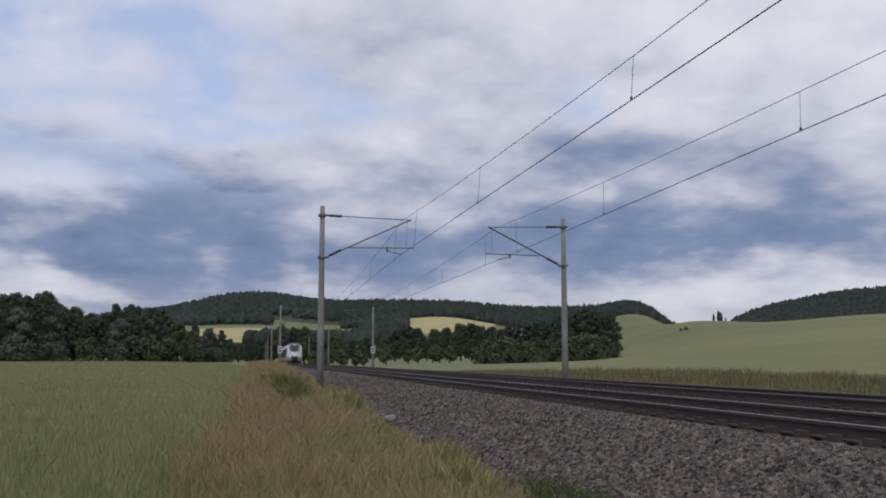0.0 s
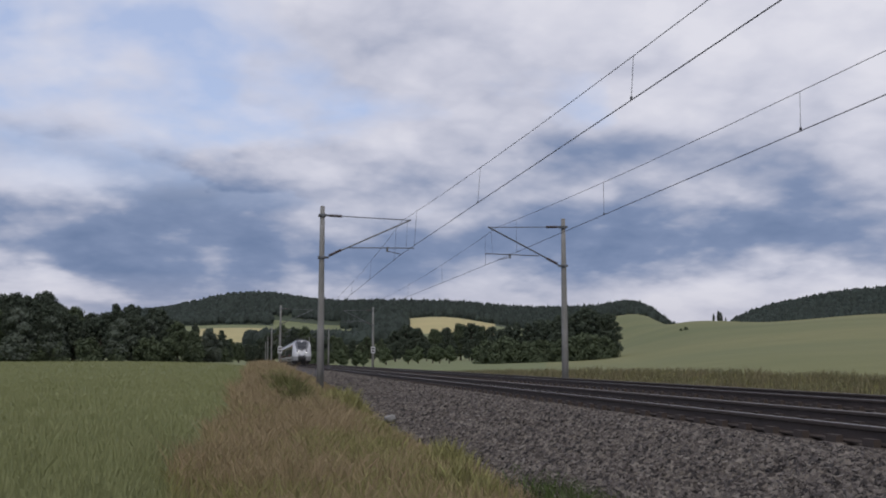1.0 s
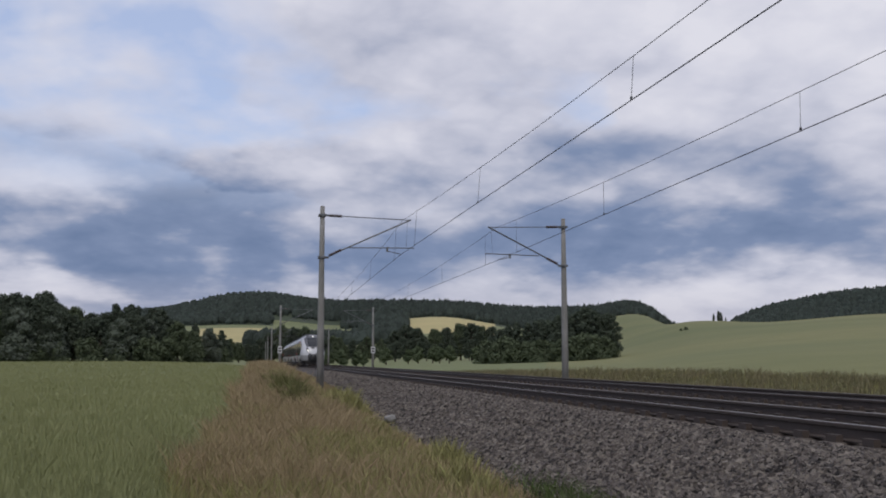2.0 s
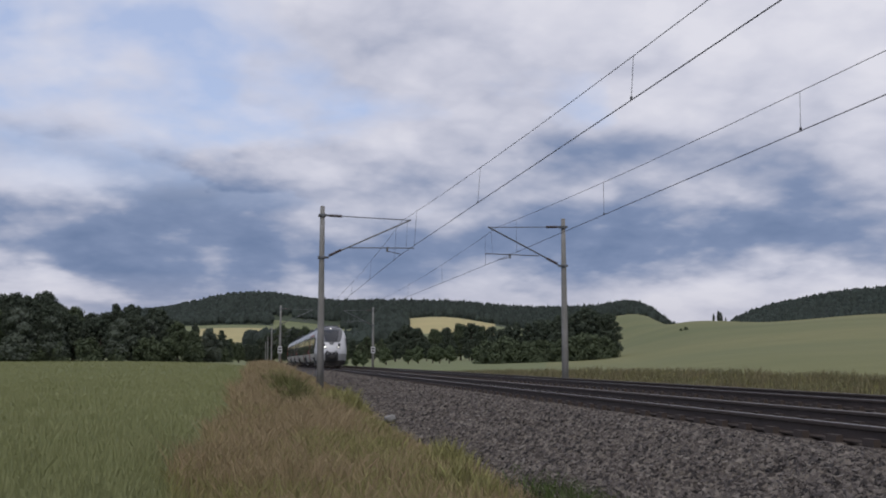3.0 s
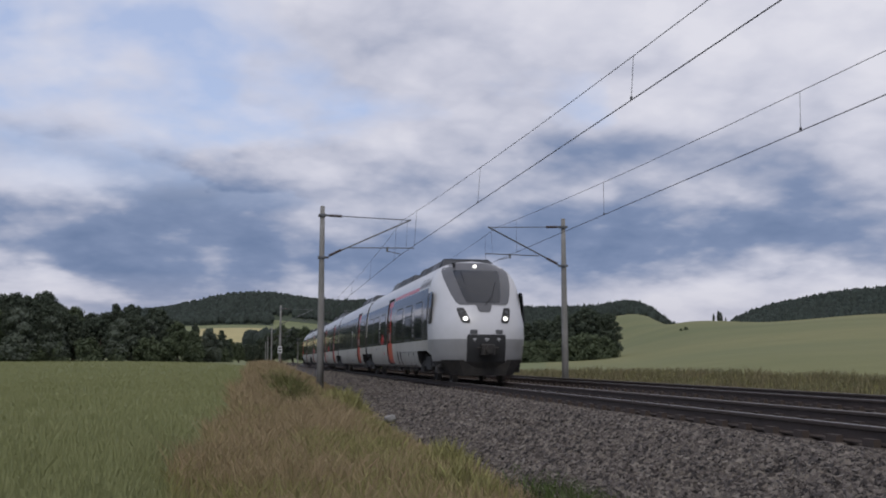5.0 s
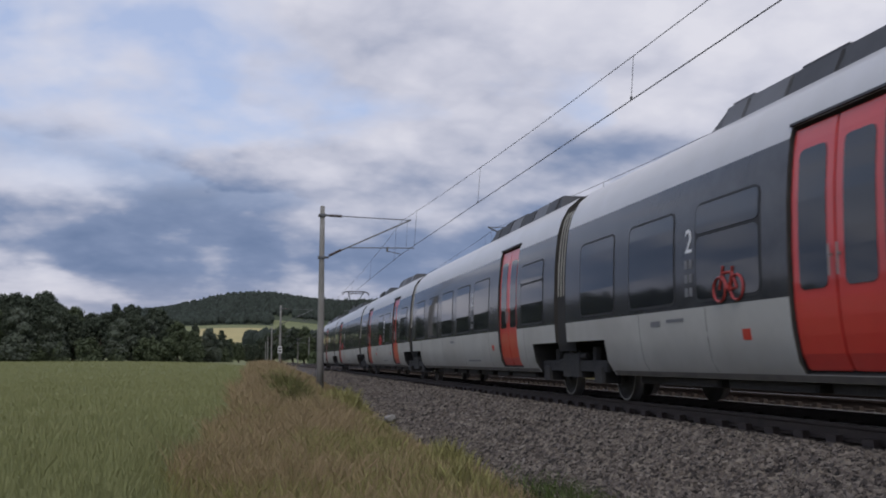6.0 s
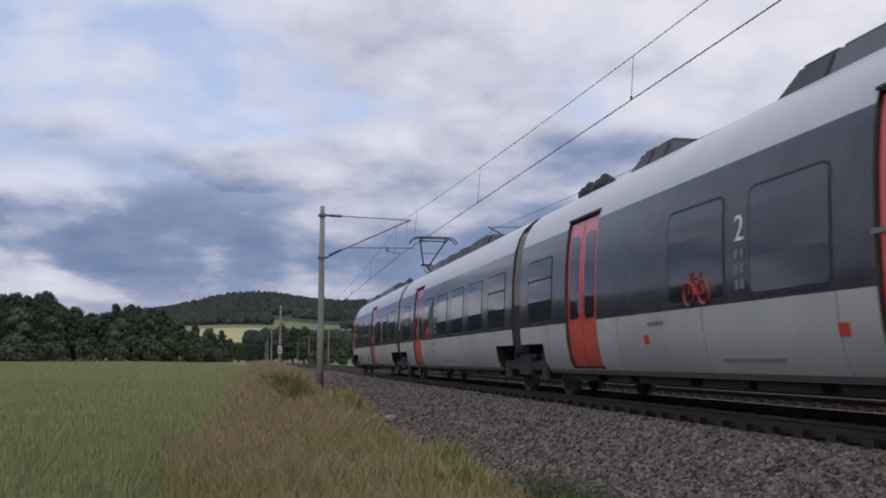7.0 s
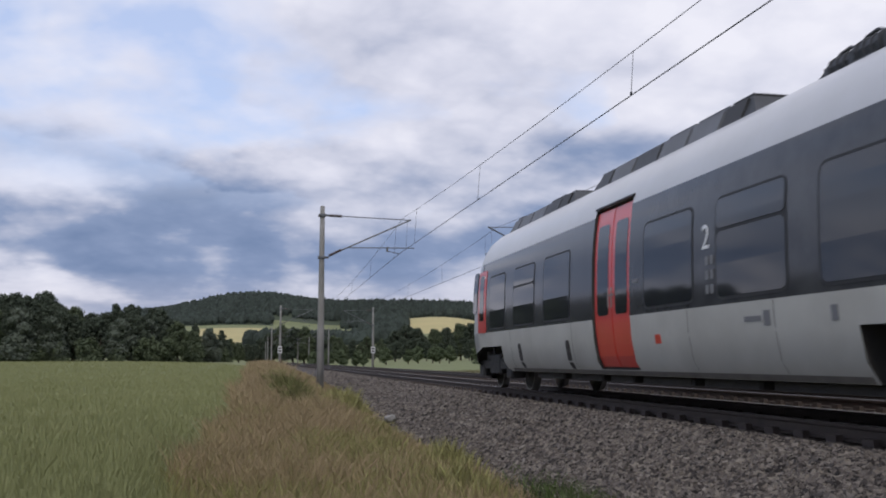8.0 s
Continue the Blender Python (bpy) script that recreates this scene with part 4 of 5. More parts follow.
def end_car(label, front):
    car = thing("train_car", label, "train car", "cars of the train")
    L = END_LEN - GAP / 2
    part("body", body_mesh([(3.85, 3.9, 0.95), (3.9, 5.55, 0.95), (5.55, L - 1.75, 0.42, (11.26, 12.79)), (L - 1.75, L, 0.95)], True), car)
    cab(car, front)
    for u in (17.5, 15.43, 13.33):
        window(car, u, u + 1.46, split=u == (13.33 if front else 15.43))
    for u in (8.7, 6.62, 4.6):
        window(car, u, u + (1.46 if u > 6 else 1.3), split=(u == 6.62))
    door(car, 11.3, 12.75)
    numeral(car, "2", 15.1 if front else 15.05, 1.95, 0.42)
    pictograms(car, 15.05 if front else 15.3, 1.75)
    if front:
        numeral(car, "2", 8.48, 1.95, 0.42)
        numeral(car, "1", 6.42, 1.95, 0.42)
        pictograms(car, 6.34, 1.75)
        bicycle_sign(car, 14.0, 1.44)
        part("class_stripe", patch(-1, 5.6, 11.0, 2.9, 3.03, 0.006, 0.004).mesh("class_stripe", "red"), car, "red first class stripe")
        for k in range(7):
            u = 5.3 - k * 0.27
            part("lettering_bar", patch(-1, u, u + 0.17, 2.95, 3.12 + 0.1 * (k in (1, 3, 4)), 0.006, 0.004, steps=2).mesh("lettering_bar", "greytext"), car, "grey lettering bar")
        b = Builder()
        b.tube([skin(-1, 5.7, 0.93, 0.008), skin(-1, 9.4, 0.93, 0.008)], 0.008, 4)
        for u0, u1, z0, z1 in ((6.38, 6.3, 0.5, 0.9), (7.35, 7.35, 0.5, 0.9)):
            b.tube([skin(-1, u0, z0, 0.008), skin(-1, u1, z1, 0.008)], 0.013, 4)
        part("flap_joint", b.mesh("flap_joint", "seal"), car)
    bogie(car, 4.3)
    bogie(car, END_LEN, 1.35)
    underframe(car, 6.8, L - 2.0)
    bellows(car, L - 0.01, L + GAP + 0.01)
    roof_box(car, 9.75, 15.5)
    roof_box(car, 4.1, 8.9, h=0.30)
    if not front:
        pantograph(car, 19.2)
        coil(car, 17.3, x=0.62)
        coil(car, 16.75, x=0.55)
    hatch(car, 9.85)
    hatch(car, 9.2 if front else 6.85)
    small_plate(car, 13.6, 0.86)
    panel_joints(car, (6.3, 10.2, 14.6, 16.6), 5.95, L - 1.8)
    marks(car, [(15.2, 1.12, 0.5, 0.04), (15.9, 1.08, 0.3, 0.07), (9.9, 1.72, 0.2, 0.05)] if front else [(16.0, 1.05, 0.35, 0.06), (16.4, 1.0, 0.13, 0.16), (17.6, 1.0, 0.1, 0.15), (12.9, 1.72, 0.2, 0.05)])
    return car


def middle_car(label, doors, wins, splits, nums, boxes, extra):
    car = thing("train_car", label, "train car", "cars of the train")
    a, L = GAP / 2, MID_LEN - GAP / 2
    part("body", body_mesh([(a, 1.75, 0.95), (1.75, L - 1.45, 0.42, *[(u - 0.04, u + 1.46) for u in doors]), (L - 1.45, L, 0.95)], False), car)
    for i, u in enumerate(wins):
        window(car, u, u + 1.46, split=i in splits)
    for u in doors:
        door(car, u, u + 1.42)
        small_plate(car, u + 1.9 if u < 8 else u - 2.0, 0.86)
    for u in nums:
        numeral(car, "2", u, 1.95, 0.42)
        pictograms(car, u - 0.05, 1.75)
    for u0, u1, h in boxes:
        roof_box(car, u0, u1, h)
    underframe(car, 2.2, L - 2.0)
    panel_joints(car, (2.3, 5.2, 7.9, 10.6, 14.0), 1.8, L - 1.5)
    extra(car)
    marks(car, [(6.2, 0.62, 1.3, 0.04), (9.0, 1.1, 0.5, 0.05), (4.45, 1.72, 0.2, 0.05)])
    return car


def rear_gear(car):
    bogie(car, MID_LEN, 1.35)
    bellows(car, MID_LEN - GAP / 2 - 0.01, MID_LEN + GAP / 2 + 0.01)


def pantograph(car, u):
    """Half-scissor collector with its knee towards the cab; the head touches the contact wire."""
    b = Builder()
    b.box((-0.5, u - 0.75, 3.72), (0.5, u + 0.35, 3.8), chamfer=0.02)
    for x in (-0.42, 0.42):
        for d in (-0.6, 0.25):
            b.tube([(x, u + d, 3.55), (x, u + d, 3.78)], 0.06, 8)
    pg = part("pantograph", b.mesh("pantograph", "roofgear"), car, "raised dark steel pantograph")
    knee, top = (u - 1.55, 4.42), CONTACT_Z + 0.03
    b = Builder()
    b.tube([(0, u + 0.2, 3.86), (0, knee[0], knee[1])], [0.085, 0.06], 8)
    part("lower_arm", b.mesh("lower_arm", "seal"), pg)
    b = Builder()
    b.tube([(0.1, u - 0.2, 3.86), (0.1, knee[0] - 0.12, knee[1] - 0.12)], 0.022, 6)
    part("guide_rod", b.mesh("guide_rod", "seal"), pg)
    b = Builder()
    for s in (-1, 1):
        b.tube([(s * 0.12, knee[0], knee[1]), (s * 0.50, u - 0.1, top - 0.12)], 0.03, 6)
    b.tube([(-0.22, knee[0], knee[1]), (0.22, knee[0], knee[1])], 0.045, 6)
    b.tube([(-0.3, (knee[0] + u) / 2 - 0.1, (knee[1] + top) / 2 - 0.06), (0.3, (knee[0] + u) / 2 - 0.1, (knee[1] + top) / 2 - 0.06)], 0.012, 5)
    part("upper_arm", b.mesh("upper_arm", "seal"), pg)
    for d in (-0.3, 0.1):
        b = Builder()
        b.tube([(-0.90, u + d, top - 0.24), (-0.86, u + d, top - 0.13), (-0.72, u + d, top - 0.03), (-0.55, u + d, top), (0.55, u + d, top), (0.72, u + d, top - 0.03), (0.86, u + d, top - 0.13), (0.90, u + d, top - 0.24)], 0.025, 6)
        part("collector_strip", b.mesh("collector_strip", "seal"), pg)
    b = Builder()
    for x in (-0.5, 0.5):
        b.tube([(x, u - 0.42, top - 0.12), (x, u + 0.22, top - 0.12)], 0.022, 6)
        for d in (-0.3, 0.1):
            b.tube([(x, u + d, top - 0.12), (x, u + d, top)], 0.02, 5)
    b.tube([(-0.55, u - 0.1, top - 0.13), (0.55, u - 0.1, top - 0.13)], 0.028, 6)
    part("head_frame", b.mesh("head_frame", "seal"), pg)


CARS = []


def train():
    two = [1.0, 5.15, 7.17, 9.22, 11.35, 13.55]
    c1 = end_car("silver and anthracite leading cab car with red doors", True)

    def x2(car):
        rear_gear(car)

    def x3(car):
        rear_gear(car)
        coil(car, 13.2)
        coil(car, 14.0, x=-0.6)
        bicycle_sign(car, 7.98, 1.44)

    def x4(car):
        rear_gear(car)
        bicycle_sign(car, 10.1, 1.44)
    c2 = middle_car("silver and anthracite intermediate car with one red double door", [2.85], two, (0,), [6.92], [(1.5, 7.3, 0.34)], x2)
    c3 = middle_car("silver and anthracite intermediate car with two red double doors", [3.15, 11.5], [1.0, 5.26, 7.32, 13.72], (0, 3), [7.05], [(2.7, 7.1, 0.34), (9.7, 11.5, 0.28)], x3)
    c4 = middle_car("silver and anthracite intermediate car with long roof units", [11.3], [13.62, 9.24, 7.17, 5.05, 3.0, 0.9], (5,), [9.0], [(4.3, 13.4, 0.32)], x4)
    SIDE[0] = 1
    c5 = end_car("silver and anthracite trailing cab car with raised pantograph", False)
    at = 0.0
    for c, length, turn in ((c1, END_LEN, 0), (c2, MID_LEN, 0), (c3, MID_LEN, 0), (c4, MID_LEN, 0), (c5, END_LEN, 1)):
        CARS.append((c, at, length, turn))
        at += length


train()

# ------------------------------------------------------------------ trees
rng = np.random.default_rng(7)


def quads(centres, normals, sizes, aspect=1.0):
    """Small bent leaf sprays, two triangles each."""
    n = len(centres)
    t = np.cross(normals, rng.normal(size=(n, 3)))
    t /= np.linalg.norm(t, axis=1)[:, None] + 1e-9
    s = np.cross(normals, t)
    h = sizes[:, None]
    v = np.empty((n, 4, 3))
    v[:, 0] = centres - t * h
    v[:, 1] = centres - s * h * aspect + normals * h * 0.25
    v[:, 2] = centres + t * h * (0.7 + 0.5 * rng.random((n, 1)))
    v[:, 3] = centres + s * h * aspect + normals * h * 0.25
    return v.reshape(-1, 3), np.arange(n * 4).reshape(n, 4)


def tree_template(height, width, lobes, leaves, leaf, leafmat, seed, trunk_part=0.22, narrow=False):
    r = np.random.default_rng(seed)
    t = thing("tree", "", "tree")
    b = Builder()
    tr = height * 0.022 + 0.05
    lean = r.normal(size=2) * 0.02 * height
    b.tube([(0, 0, -0.6), (0, 0, 0.2), (lean[0] * 0.4, lean[1] * 0.4, height * 0.35), (lean[0], lean[1], height * 0.8)], [tr * 1.5, tr * 1.1, tr * 0.75, tr * 0.15], 8)
    cs, rs = [], []
    for k in range(lobes):
        f = (k + 0.5) / lobes
        z = height * (trunk_part + (0.96 - trunk_part) * f)
        spread = width / 2 * (math.sin(math.pi * min(1, 0.18 + 0.80 * f)) ** (0.6 if not narrow else 0.9))
        a = k * 2.4 + r.random()
        d = spread * (0.35 + 0.5 * r.random())
        c = np.array([d * math.cos(a), d * math.sin(a), z - height * 0.03])
        rad = width * (0.17 + 0.11 * r.random()) * (1.15 - 0.45 * f) * (16 / max(16, lobes)) ** 0.5
        cs.append(c)
        rs.append(rad)
        b.tube([(lean[0] * f, lean[1] * f, z * 0.7), tuple(c * np.array([0.6, 0.6, 1]) - np.array([0, 0, rad * 0.2])), tuple(c)], [tr * 0.42, tr * 0.25, 0.02], 5)
    part("trunk", b.mesh("trunk", "bark", smooth=True), t)
    cs, rs = np.array(cs), np.array(rs)
    pick = r.choice(lobes, leaves, p=rs ** 2 / np.sum(rs ** 2))
    d = r.normal(size=(leaves, 3))
    d /= np.linalg.norm(d, axis=1)[:, None]
    shell = 0.4 + 0.85 * r.random(leaves) ** 0.8
    p = cs[pick] + d * (rs[pick] * shell)[:, None] * np.array([1, 1, 0.85])
    p[:, 2] = np.maximum(p[:, 2], height * 0.06)
    nrm = d + r.normal(size=d.shape) * 0.5
    nrm /= np.linalg.norm(nrm, axis=1)[:, None]
    v, f = quads(p, nrm, leaf * (0.6 + 0.8 * r.random(leaves)))
    part("crown", mesh_from("crown", v, f, [leafmat]), t)
    return t


TREES = []


def plant(tpl, x, y, s, label, group, turn=None, sink=0.1):
    o = copy_thing(tpl, pose(x, y, ground_z(x, y) - sink, rz=random.uniform(0, 360) if turn is None else turn))
    o.scale = (s * random.uniform(0.92, 1.12), s * random.uniform(0.92, 1.12), s)
    tagged(o, label, "tree", group)
    return o


def polar(px, r):
    """A spot r metres away on the bearing px, counted as the distance to the right along a ruler 1688 units off."""
    a = radians(YAW) + math.atan((px - 784) / 1688)
    return CX + r * math.sin(a), CY + r * math.cos(a)


def woods():
    big = [tree_template(15, 9.5, 38, 11000, 0.2, m, s) for m, s in (("leaf_dark", 1), ("leaf_mid", 2), ("leaf_dark", 3))]
    pale = tree_template(11, 6.2, 13, 5200, 0.2, "leaf_grey", 4, trunk_part=0.05)
    tall = tree_template(15, 5.6, 30, 7000, 0.19, "leaf_dark", 5, narrow=True, trunk_part=0.1)
    bush = tree_template(5, 6.5, 9, 2400, 0.2, "leaf_mid", 6, trunk_part=0.02)
    orchard = tree_template(4.0, 3.0, 9, 2200, 0.14, "leaf_light", 8, trunk_part=0.36)
    # the wood behind the left-hand field
    tops = [(-60, 512), (0, 518), (40, 530), (80, 520), (125, 535), (150, 556), (190, 542), (235, 540), (265, 548), (300, 552), (340, 566), (380, 574), (400, 590), (425, 612), (470, 612)]
    xs, ys = [t[0] for t in tops], [t[1] for t in tops]
    px = -75
    while px < 408:
        for row in range(3):
            r = 205 + row * 16 + random.uniform(-5, 5) + max(0, px - 330) * 0.8
            q = px + random.uniform(-9, 9)
            h = (640 - float(np.interp(q, xs, ys))) / 1688 * r * random.uniform(0.82, 1.03) * (0.86 if row == 0 else 1.0)
            kind = random.choice(big + [tall, tall]) if row else random.choice(big + [tall, tall, pale])
            ref = {id(pale): 11}.get(id(kind), 15)
            plant(kind, *polar(q, r), h / ref, "dark green broadleaved tree at the edge of a wood", "trees of the wood")
        if random.random() < 0.75:
            plant(bush, *polar(px + random.uniform(-8, 8), 199 + max(0, px - 330) * 0.8), random.uniform(0.6, 1.0), "green bush at the wood's edge", "bushes of the wood")
        px += 26
    # the same wood runs on along the field
    px = -1500
    while px < -75:
        for row in range(2):
            plant(random.choice(big + [tall]), *polar(px + random.uniform(-12, 12), 205 + row * 16 + random.uniform(-5, 5)), random.uniform(0.85, 1.15), "dark green broadleaved tree at the edge of a wood", "trees of the wood")
        px += 36
    for q, r, s in ((35, 198, 0.95), (372, 222, 0.72), (380, 224, 0.6), (215, 200, 0.8), (96, 199, 0.8)):
        plant(pale, *polar(q, r), s, "pale grey-green willow in front of the wood", "willows")
    # the dark grove beside the slope
    gt = [(862, 596), (880, 576), (920, 566), (960, 562), (1000, 552), (1040, 546), (1065, 550), (1084, 566)]
    xs2, ys2 = [t[0] for t in gt], [t[1] for t in gt]
    q = 868
    while q < 1076:
        for row in range(2):
            r = 172 + row * 14 + random.uniform(-4, 4)
            h = (640 - float(np.interp(q, xs2, ys2))) / 1688 * r * random.uniform(0.9, 1.03)
            plant(random.choice([big[0], big[2], tall]), *polar(q + random.uniform(-5, 5), r), h / 15, "dense dark green tree in a grove", "trees of the grove")
        plant(bush, *polar(q, 166), random.uniform(0.65, 0.95), "dark green bush under a grove", "bushes of the grove")
        q += 17
    # the row of small round trees along the meadow
    for q, s in ((583, 1), (604, 1.05), (632, .95), (645, .8), (684, 1.0), (723, .85), (740, 1.0), (766, .95), (778, .95), (795, 1.0), (843, .95), (556, 0.95), (858, 0.8)):
        plant(orchard, *polar(q, 212), s, "small round fruit tree in a row along a meadow", "row of fruit trees")
    # hedges and trees further back
    for q, r, h in ((700, 330, 11), (720, 330, 13), (738, 330, 12), (770, 320, 11), (790, 330, 12), (815, 330, 13), (835, 320, 13), (850, 330, 12), (755, 300, 7), (800, 300, 7),
                    (870, 330, 12), (600, 340, 9), (625, 340, 8), (650, 345, 9), (675, 340, 8), (590, 380, 10), (560, 380, 13), (540, 370, 15), (520, 370, 15), (500, 380, 16), (480, 380, 13),
                    (463, 390, 11), (450, 380, 8), (440, 380, 8), (425, 360, 8), (410, 350, 9), (610, 300, 6), (660, 300, 6), (700, 290, 6), (720, 300, 6), (640, 300, 6), (780, 300, 6), (830, 295, 7), (575, 330, 9)):
        plant(random.choice(big), *polar(q, r), h / 15, "dark broadleaved tree in a hedgerow", "hedgerow trees")
    for q, h in ((1262, 3.3), (1271, 4.6), (1275, 4), (1283, 2)):
        plant(tall, *polar(q, 400), h / 15, "lone dark cypress-like tree on a rise", "trees on the rise")
    for q, s in ((1204, 0.16), (1213, 0.2)):
        plant(bush, *polar(q, 290), s, "small lone bush standing in the cereal slope", "bushes on the slope")
    for tpl in big + [pale, tall, bush, orchard]:
        for c in list(tpl.children):
            bpy.data.objects.remove(c)
        bpy.data.objects.remove(tpl)


woods()


def far_woods():
    """Thousands of tree crowns on the distant hills."""
    cv, cf = [], []
    base = []
    n = 7
    for zf, rf in ((0.0, 0.75), (0.45, 1.0), (0.8, 0.6)):
        base += [(rf * math.cos(6.28319 * k / n), rf * math.sin(6.28319 * k / n), zf) for k in range(n)]
    base.append((0, 0, 1.0))
    base = np.array(base)
    fc = [(i * n + k, i * n + (k + 1) % n, (i + 1) * n + (k + 1) % n, (i + 1) * n + k) for i in range(2) for k in range(n)]
    tri = [(2 * n + k, 2 * n + (k + 1) % n, 3 * n) for k in range(n)]
    verts, faces = [], []

    def tree(x, y, w, h, pointed):
        o = len(verts)
        b = base.copy()
        if pointed:
            b[n:2 * n, :2] *= 0.7
            b[2 * n:3 * n, :2] *= 0.45
        j = 1 + 0.28 * (rng.random(len(b)) - 0.5)
        z = ground_z(x, y) - 1
        for p, k in zip(b, j):
            verts.append((x + p[0] * w * k, y + p[1] * w * k, z + p[2] * h * k))
        for f in fc + tri:
            faces.append(tuple(i + o for i in f))
    for _ in range(8500):
        px, r = rng.uniform(230, 1215), rng.uniform(1010, 1440)
        if 690 < px < 905 and r < 1065 or 480 < px < 607 and r < 1090:
            continue
        pt = px > 560 and rng.random() < 0.5
        tree(*polar(px, r), rng.uniform(2.6, 4.6), rng.uniform(7, 11) * (1.15 if pt else 1), pt)
    for _ in range(3000):
        px, r = rng.uniform(1296, 1640), rng.uniform(720, 1060)
        tree(*polar(px, r), rng.uniform(2.6, 4.4), rng.uniform(7, 11), rng.random() < 0.2)
    # strips of copse between the far fields
    for _ in range(500):
        px, r = rng.uniform(440, 700), rng.uniform(640, 700)
        tree(*polar(px, r), rng.uniform(3, 5), rng.uniform(7, 12), False)
    for _ in range(260):
        px, r = rng.uniform(640, 720), rng.uniform(760, 1000)
        tree(*polar(px, r), rng.uniform(3, 5), rng.uniform(7, 12), False)
    ob = new("far_woods", mesh_from("far_woods", verts, faces, ["fir"]))
    tagged(ob, "dark mixed forest covering the distant hills", "forest", kind="stuff")


far_woods()

# ------------------------------------------------------------------ grasses and ballast stones


def blades(spots, heights, widths, leans, mat, name, label, category, heads=0.0):
    """One object of grass blades: two bent segments each, some with a seed head."""
    n = len(spots)
    a = rng.uniform(0, 2 * np.pi, n)
    side = np.stack([np.cos(a), np.sin(a), np.zeros(n)], 1)
    b = rng.uniform(0, 2 * np.pi, n)
    ln = np.stack([np.cos(b), np.sin(b), np.zeros(n)], 1) * (leans * heights)[:, None]
    up = np.stack([np.zeros(n), np.zeros(n), heights], 1)
    w = side * widths[:, None]
    head = (rng.random(n) < heads)[:, None]
    v = np.empty((n, 5, 3))
    v[:, 0] = spots - w
    v[:, 1] = spots + w
    v[:, 2] = spots + up * 0.62 + ln * 0.35 + w * np.where(head, 1.25, 0.7)
    v[:, 3] = spots + up * 0.60 + ln * 0.35 - w * np.where(head, 1.25, 0.7)
    v[:, 4] = spots + up + ln
    i = np.arange(n)[:, None] * 5
    f4 = (i + np.array([0, 1, 2, 3])).tolist()
    f3 = (i + np.array([3, 2, 4])).tolist()
    ob = new(name, mesh_from(name, v.reshape(-1, 3), f4 + f3, [mat]))
    return tagged(ob, label, category, kind="stuff")


def scatter(n, x0, x1, y0, y1, power=1.0):
    """Spots thinning out with distance."""
    u = rng.random(n)
    y = y0 * (y1 / y0) ** u if power else y0 + (y1 - y0) * u
    x = rng.uniform(x0, x1, n)
    return x, y


def verge_z(x, y):
    return -0.93 + 0.0 * x


def edge_at(y):
    return np.array([field_edge(t) for t in y])


def patchy(x, y, s, k):
    return np.array([noise.noise((a / s, b / s, k)) for a, b in zip(x, y)])


